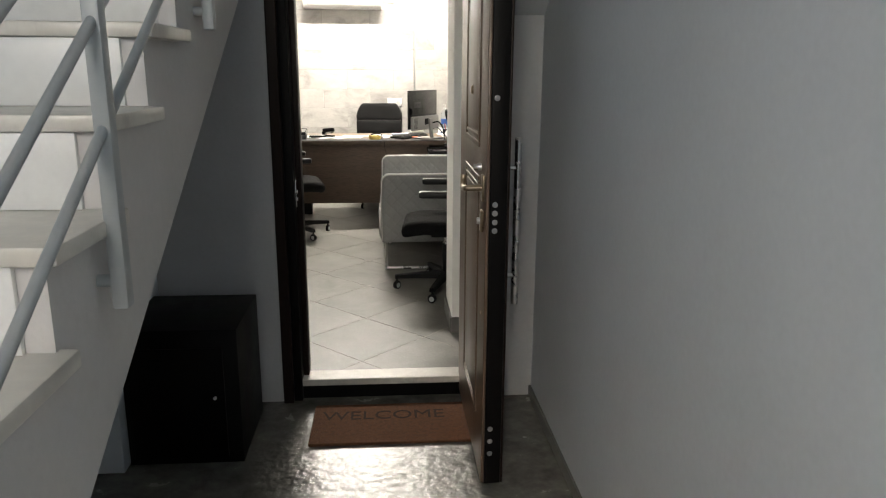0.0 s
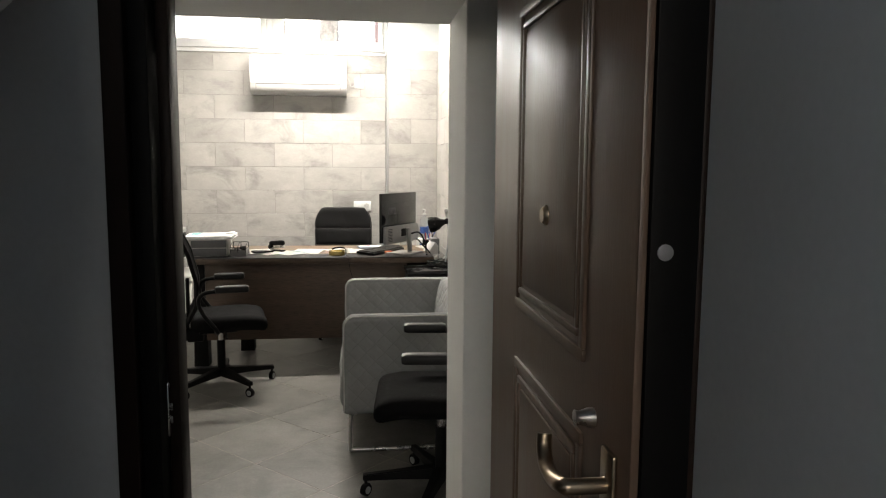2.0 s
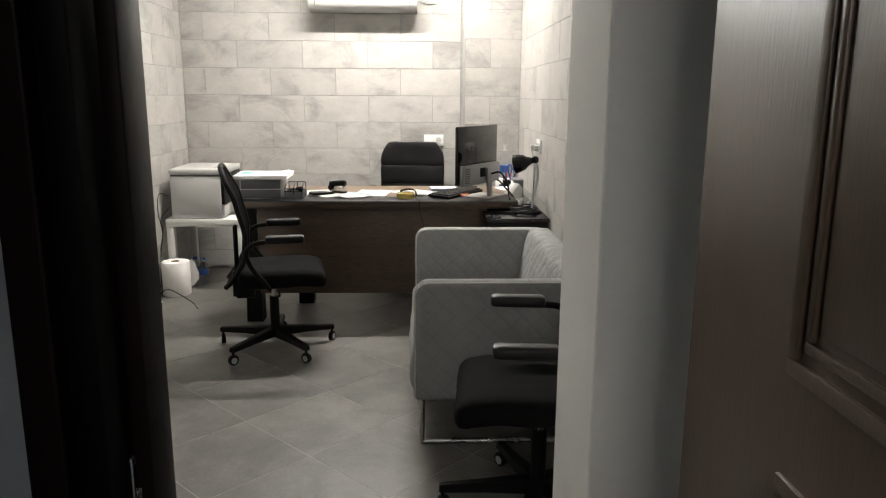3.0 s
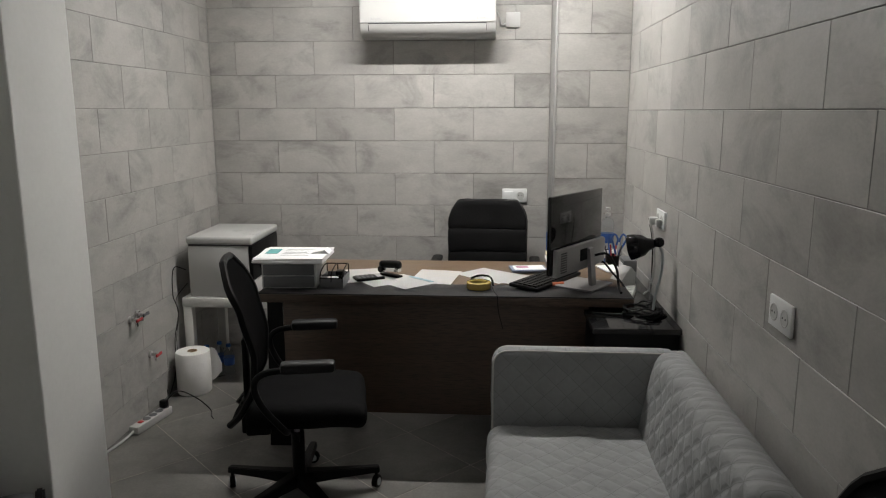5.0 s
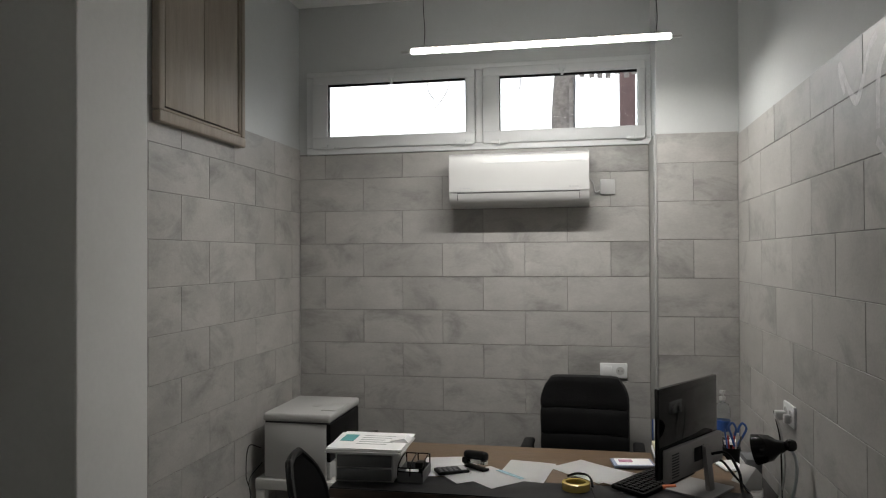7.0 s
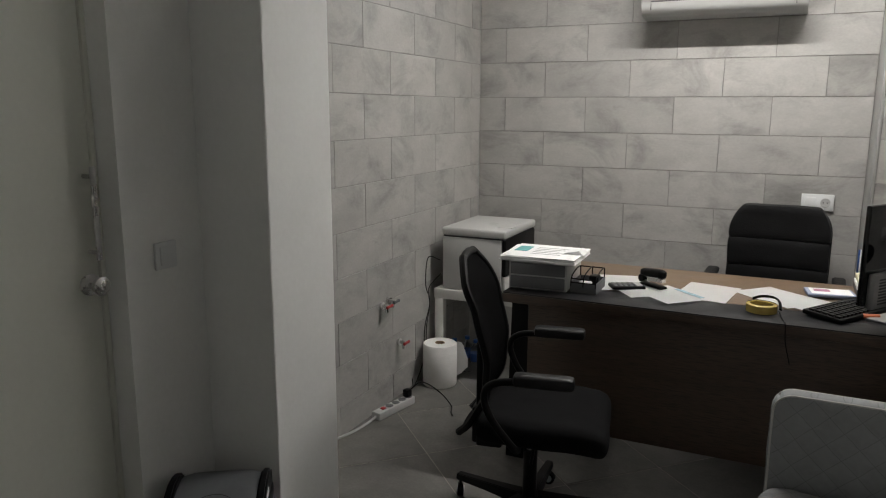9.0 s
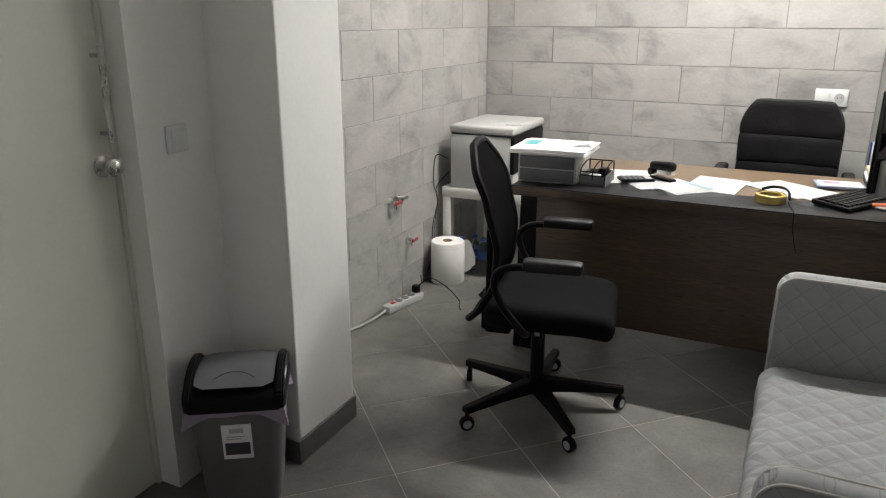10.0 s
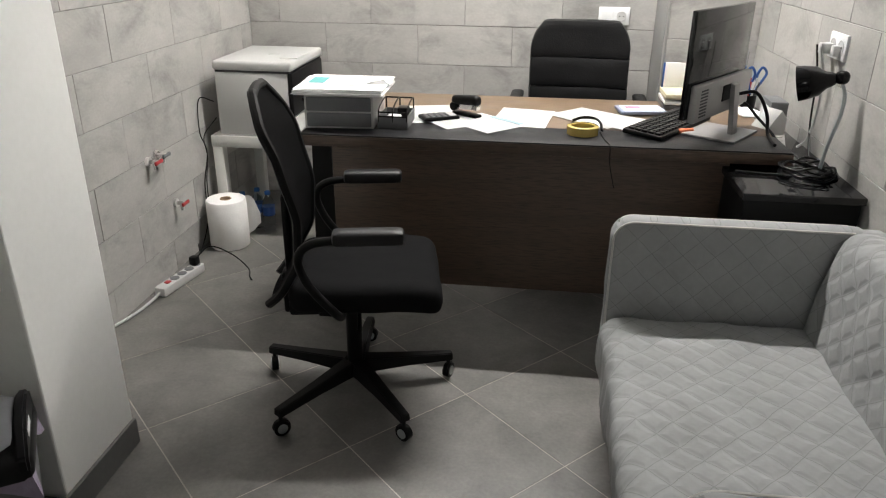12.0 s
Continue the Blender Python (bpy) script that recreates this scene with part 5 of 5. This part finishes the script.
# under and beside the printer table
roll = thing("paper_towel_roll", pose(-1.793, 7.742, 0), "large white paper towel roll standing on the floor", "paper roll")
part("roll", lathe([(0.02, 0.01), (0.09, 0.0), (0.0945, 0.006), (0.095, 0.12), (0.0945, 0.232), (0.09, 0.238), (0.028, 0.238), (0.026, 0.2)], 40), TISSUE, roll)
part("core", lathe([(0.027, 0.185), (0.027, 0.24), (0.023, 0.24), (0.023, 0.185)], 24), mat("cardboard", (0.3, 0.22, 0.14), 0.9), roll, "cardboard core")
b = bmesh.new()
g = [[b.verts.new((0.062 + 0.014 * i + 0.008 * math.sin(i), 0.066 + 0.008 * i, 0.03 + 0.01 * i + (0.2 - 0.006 * i * i) * j / 8)) for j in range(9)] for i in range(6)]
for i in range(5):
    for j in range(8):
        b.faces.new((g[i][j], g[i + 1][j], g[i + 1][j + 1], g[i][j + 1]))
bmesh.ops.solidify(b, geom=b.faces[:], thickness=0.001)
part("loose_sheet", b, TISSUE, roll, "loose hanging sheet")


def bottle(x, y):
    t = thing("water_bottle", pose(x, y, 0), "clear plastic water bottle with a blue cap and label", "bottle", "water bottles")
    part("flask", lathe([(0.026, 0), (0.031, 0.006), (0.031, 0.06), (0.0285, 0.075), (0.031, 0.09), (0.031, 0.15), (0.024, 0.175), (0.012, 0.195), (0.012, 0.205)], 20), PET, t)
    part("label", lathe([(0.0313, 0.095), (0.0316, 0.096), (0.0316, 0.14), (0.0313, 0.141)], 20), BLUE, t)
    part("cap", lathe([(0.0145, 0.203), (0.0145, 0.218), (0.012, 0.22)], 16), mat("blue_cap", (0.02, 0.12, 0.4), 0.4), t)
    return t


for x, y in ((-1.655, 7.93), (-1.725, 7.97), (-1.775, 7.9)):
    bottle(x, y)

fs = thing("power_strip", pose(-1.835, 7.29, 0) @ pose(0, 0, 0, 0, 0, 79), "white four-way power strip on the floor by the wall", "power strip", "power strips")
part("casing", box(-0.14, 0.14, -0.027, 0.027, 0.002, 0.042, 0.006), AC_WHITE, fs)
part("switch", box(-0.095, -0.07, -0.011, 0.011, 0.042, 0.048, 0.002), RED, fs, "red rocker switch")
for k in range(4):
    part("outlet", lathe([(0.02, 0), (0.02, 0.002), (0.015, 0.0026)], 20, (-0.035 + 0.05 * k, 0, 0.042)), GREY_BOX, fs)
part("black_plug", box(0.09, 0.125, -0.018, 0.018, 0.046, 0.085, 0.006), BLACK_PLASTIC, fs)
part("white_lead", tube([(-0.14, 0, 0.02), (-0.2, -0.005, 0.012), (-0.3, -0.01, 0.008), (-0.42, 0.0, 0.008), (-0.5, 0.02, 0.02), (-0.53, 0.026, 0.06)], 0.006, 8), AC_WHITE, fs, "white lead")
part("black_lead", tube([(0.115, -0.01, 0.08), (0.18, -0.04, 0.11), (0.25, -0.1, 0.05), (0.22, -0.2, 0.008), (0.15, -0.25, 0.008), (0.12, -0.28, 0.008)], 0.003, 8), BLACK_PLASTIC, fs)
pc = thing("printer_cables", pose(0, 0, 0), "black cables hanging behind the printer table", "cable")
part("lead", tube([(-1.85, 7.86, 0.68), (-1.895, 7.8, 0.7), (-1.9, 7.78, 0.55), (-1.88, 7.79, 0.45), (-1.897, 7.76, 0.3), (-1.895, 7.74, 0.12), (-1.88, 7.6, 0.02), (-1.84, 7.5, 0.1)], 0.0026, 8), BLACK_PLASTIC, pc)
part("lead", tube([(-1.85, 7.87, 0.6), (-1.9, 7.82, 0.52), (-1.89, 7.81, 0.42), (-1.9, 7.79, 0.3), (-1.895, 7.77, 0.1), (-1.87, 7.7, 0.01)], 0.0026, 8), BLACK_PLASTIC, pc)
lc = thing("lamp_cables", pose(0, 0, 0), "white and black leads hanging from the wall socket", "cable")
part("white_lead", tube([(XR - 0.05, 7.29, 1.07), (XR - 0.03, 7.28, 0.98), (XR - 0.02, 7.29, 0.85), (XR - 0.03, 7.3, 0.75), (XR - 0.06, 7.3, 0.715)], 0.0045, 8), AC_WHITE, lc)
part("black_lead", tube([(XR - 0.04, 7.36, 1.07), (XR - 0.015, 7.37, 0.95), (XR - 0.02, 7.33, 0.8), (XR - 0.05, 7.2, 0.71)], 0.0035, 8), BLACK_PLASTIC, lc)
part("desk_lead", tube([(0.36, 7.33, DT + 0.08), (0.42, 7.38, DT + 0.09), (0.46, 7.33, DT + 0.05), (0.505, 7.25, DT - 0.0), (0.52, 7.16, 0.71), (0.54, 7.2, 0.705)], 0.005, 8), BLACK_PLASTIC, lc)

# chalky wipe marks on the upper tiles
smear = thing("chalk_marks", pose(0, 0, 0), "faint white wiped marks on the upper wall tiles", "marks")


def mark(points, r):
    """A flat chalky ribbon on the wall."""
    line, b = smooth_line(points, 10), bmesh.new()
    rows = []
    for i, c in enumerate(line):
        d = (line[min(i + 1, len(line) - 1)] - line[max(i - 1, 0)]).normalized()
        side = Vector((0, -d.z, d.y)) * r * (0.75 + 0.5 * noise.noise(c * 9.0))
        rows.append([b.verts.new((XR - 0.0008 - 0.0005 * i / len(line), p.y, p.z)) for p in (c - side, c + side)])
    for p, q in zip(rows, rows[1:]):
        b.faces.new((p[0], p[1], q[1], q[0]))
    part("stroke", b, CHALK, smear, "", False)


mark([(XR, 6.62, 2.2), (XR, 6.66, 2.3), (XR, 6.52, 2.16), (XR, 6.42, 2.28), (XR, 6.36, 2.31)], 0.016)
mark([(XR, 6.36, 2.05), (XR, 6.34, 2.22), (XR, 6.18, 2.3), (XR, 6.05, 2.22), (XR, 6.1, 2.1), (XR, 6.26, 2.12), (XR, 6.28, 2.22)], 0.018)
mark([(XR, 6.37, 2.02), (XR, 6.28, 1.97), (XR, 6.1, 1.99), (XR, 5.9, 2.02)], 0.018)
mark([(XR, 6.18, 2.13), (XR, 6.0, 2.13), (XR, 5.85, 2.15)], 0.018)

# outside the window
tr = thing("tree", pose(-0.36, 13.0, 1.7), "bare grey tree trunk outside the window", "tree")
b = bmesh.new()
tube([(0, 0, 0), (0.01, 0, 0.8), (-0.02, 0, 1.6), (0.03, 0, 2.6), (0.0, 0.1, 3.6), (0.05, 0.0, 5.0)], 0.17, 12, 5, b)
for v in b.verts:
    f = 1.0 - 0.1 * v.co.z + 0.08 * noise.noise(v.co * 3)
    v.co.x, v.co.y = v.co.x * f, v.co.y * f
part("trunk", b, TRUNK, tr)
for p in ([(0.03, 0, 2.4), (-0.4, 0.0, 3.2), (-1.1, 0.1, 3.9)], [(0.0, 0, 3.0), (0.6, 0.2, 3.6), (1.2, 0.2, 4.6)], [(0, 0, 3.5), (-0.3, -0.2, 4.6), (-0.9, -0.4, 5.4)]):
    part("limb", tube(p, 0.05, 8), TRUNK, tr)
twig = thing("hanging_twig", pose(-1.24, 9.6, 2.62), "thin bare twigs hanging outside the window", "branch")
for p in ([(-0.06, 0, 0.5), (-0.055, 0, 0.36), (-0.02, 0, 0.3), (0.0, 0, 0.27)], [(0.11, 0, 0.5), (0.1, 0, 0.37), (0.05, 0, 0.28), (-0.02, 0, 0.2)], [(0.62, 0.2, 0.55), (0.63, 0.2, 0.42), (0.61, 0.2, 0.36)]):
    part("twig", tube(p, 0.0045, 6), TRUNK, twig)
for x in (-0.06, 0.11, 0.62):
    part("stem", tube([(x, 0.2 if x > 0.5 else 0, 0.5), (x + 0.05, 0.3, 1.4), (x * 0.3, 1.0, 2.2), (0.6, 3.3, 2.6)], 0.006, 6), TRUNK, twig)
canopy = thing("slatted_canopy", pose(0.02, 12.2, 3.715), "weathered slatted canopy edge outside the window", "canopy")
part("beam", box(-0.3, 0.75, -0.03, 0.03, 0.1, 0.16, 0.005), TRUNK, canopy)
for k in range(11):
    drop = 0.05 + 0.05 * random.random()
    slat = part("slat", box(-0.028, 0.028, -0.008, 0.008, -drop, 0.1, 0.004), TRUNK, canopy)
    slat.matrix_local = pose(-0.26 + 0.092 * k, 0, 0, 0, random.uniform(-9, 9))
for x in (-0.29, 0.74):
    part("upright", box(x - 0.02, x + 0.02, 0.03, 0.07, -2.015, 0.16, 0.004), TRUNK, canopy)
post = thing("gate_post", pose(0.38, 13.2, 1.7), "brown painted post outside the window", "post")
part("shaft", box(-0.09, 0.09, -0.1, 0.1, 0, 2.6, 0.01), BROWN_POST, post)
part("cap", box(-0.11, 0.11, -0.12, 0.12, 2.6, 2.65, 0.01), BROWN_POST, post)


# ---- tiles, piece by piece ----
TW, TH, JOINT = 0.503, 0.2052, 0.0024
tile_meshes = {}


def tile_mesh(name, w, h, material, depth=0.008):
    """One tile lying in x and y with its face up and a small edge bevel."""
    key = (name, round(w, 3), round(h, 3))
    if key not in tile_meshes:
        b, e = bmesh.new(), 0.0012
        low = [b.verts.new((x, y, -depth)) for x, y in ((0, 0), (w, 0), (w, h), (0, h))]
        mid = [b.verts.new((x, y, -e)) for x, y in ((0, 0), (w, 0), (w, h), (0, h))]
        up = [b.verts.new((x, y, 0)) for x, y in ((e, e), (w - e, e), (w - e, h - e), (e, h - e))]
        for k in range(4):
            n = (k + 1) % 4
            b.faces.new((low[k], low[n], mid[n], mid[k]))
            b.faces.new((mid[k], mid[n], up[n], up[k]))
        b.faces.new(up)
        me = bpy.data.meshes.new(name)
        b.to_mesh(me)
        b.free()
        me.materials.append(material)
        tile_meshes[key] = me
    return tile_meshes[key]


def tile_wall(wall, origin, along, length, top, even, odd, z0, out):
    """Running-bond tiles on a wall: along and out are its directions; even and odd are the offsets of the upright joints."""
    along, out = Vector(along), Vector(out)
    turn = Matrix((along, Vector((0, 0, 1)), along.cross(Vector((0, 0, 1))))).transposed().to_4x4()
    flip = along.cross(Vector((0, 0, 1))).dot(out) < 0
    k = math.floor(-z0 / TH)
    while z0 + k * TH < top:
        lo, hi = max(0.0, z0 + k * TH), min(top, z0 + (k + 1) * TH)
        first = (even if k % 2 == 0 else odd) % TW
        cuts = [0.0] + [first + n * TW for n in range(int(length / TW) + 2) if 0.004 < first + n * TW < length - 0.004] + [length]
        for a, b in zip(cuts, cuts[1:]):
            w, h = b - a - JOINT, hi - lo - JOINT
            if w < 0.012 or h < 0.012:
                continue
            ob = new("tile", tile_mesh("tile", w, h, TILE))
            wob = random.uniform(-0.0006, 0.0006)
            base = Vector(origin) + along * (b - JOINT / 2 if flip else a + JOINT / 2) + Vector((0, 0, lo + JOINT / 2)) + out * wob
            m = Matrix((-along if flip else along, Vector((0, 0, 1)), out)).transposed().to_4x4()
            ob.parent, ob.matrix_world = wall, Matrix.Translation(base) @ m
        k += 1


tile_wall(wall_north, (XL, YB, 0), (1, 0, 0), 0.24 - XL, WZ0 - 0.002, -1.74 - XL, -1.4885 - XL, 1.38, (0, -1, 0))
tile_wall(column, (0.2535, 8.23, 0), (1, 0, 0), XR - 0.2535, 2.36, 0.0, 0.186, 1.38, (0, -1, 0))
tile_wall(wall_west, (XL, 6.25, 0), (0, 1, 0), YB - 6.25, TOP + 0.02, 7.17 - 6.25, 7.42 - 6.25, 1.375, (1, 0, 0))
tile_wall(wall_east, (XR, 4.53, 0), (0, 1, 0), 8.23 - 4.53, 2.345, 6.47 - 4.53, 6.22 - 4.53, 1.364, (-1, 0, 0))

# diagonal floor tiles, cut at the walls
PITCH, FJ = 0.4525, 0.004
FX, FY = -0.517, 6.63


def clipped(poly, axis, limit, keep):
    out = []
    for a, b in zip(poly, poly[1:] + poly[:1]):
        ina, inb = keep * (a[axis] - limit) >= 0, keep * (b[axis] - limit) >= 0
        if ina:
            out.append(a)
        if ina != inb:
            t = (limit - a[axis]) / (b[axis] - a[axis])
            out.append(a.lerp(b, t))
    return out


floor = bpy.data.objects["floor"]
ca = math.cos(radians(45))
for i in range(-12, 13):
    for j in range(-12, 13):
        c = [Vector((FX + ca * ((i + u) + (j + v)) * PITCH, FY + ca * ((i + u) - (j + v)) * PITCH)) for u, v in ((0, 0), (1, 0), (1, 1), (0, 1))]
        mid = sum(c, Vector((0, 0))) / 4
        s = 1 - FJ / PITCH
        c = [mid + (p - mid) * s for p in c]
        whole = list(c)
        for axis, limit, keep in ((0, XL - 0.01, 1), (0, XR + 0.004, -1), (1, 3.655, 1), (1, YB + 0.004, -1)):
            c = clipped(c, axis, limit, keep) if c else c
        if len(c) < 3:
            continue
        area_now = abs(sum(a.x * b.y - b.x * a.y for a, b in zip(c, c[1:] + c[:1]))) / 2
        if area_now < 0.003:
            continue
        if c == whole:
            key = "floor_tile_whole"
            if key not in tile_meshes:
                b = prism([((p - mid).x, (p - mid).y) for p in c], "z", -0.012, 0.0)
                bmesh.ops.recalc_face_normals(b, faces=b.faces)
                me = bpy.data.meshes.new("floor_tile")
                b.to_mesh(me)
                b.free()
                me.materials.append(FLOOR_TILE)
                tile_meshes[key] = me
            ob = new("floor_tile", tile_meshes[key])
        else:
            b = prism([((p - mid).x, (p - mid).y) for p in c], "z", -0.012, 0.0)
            ob = part("floor_tile", b, FLOOR_TILE, None, "", False)
        ob.parent = floor
        ob.location = (mid.x, mid.y, random.uniform(-0.0002, 0.0002))
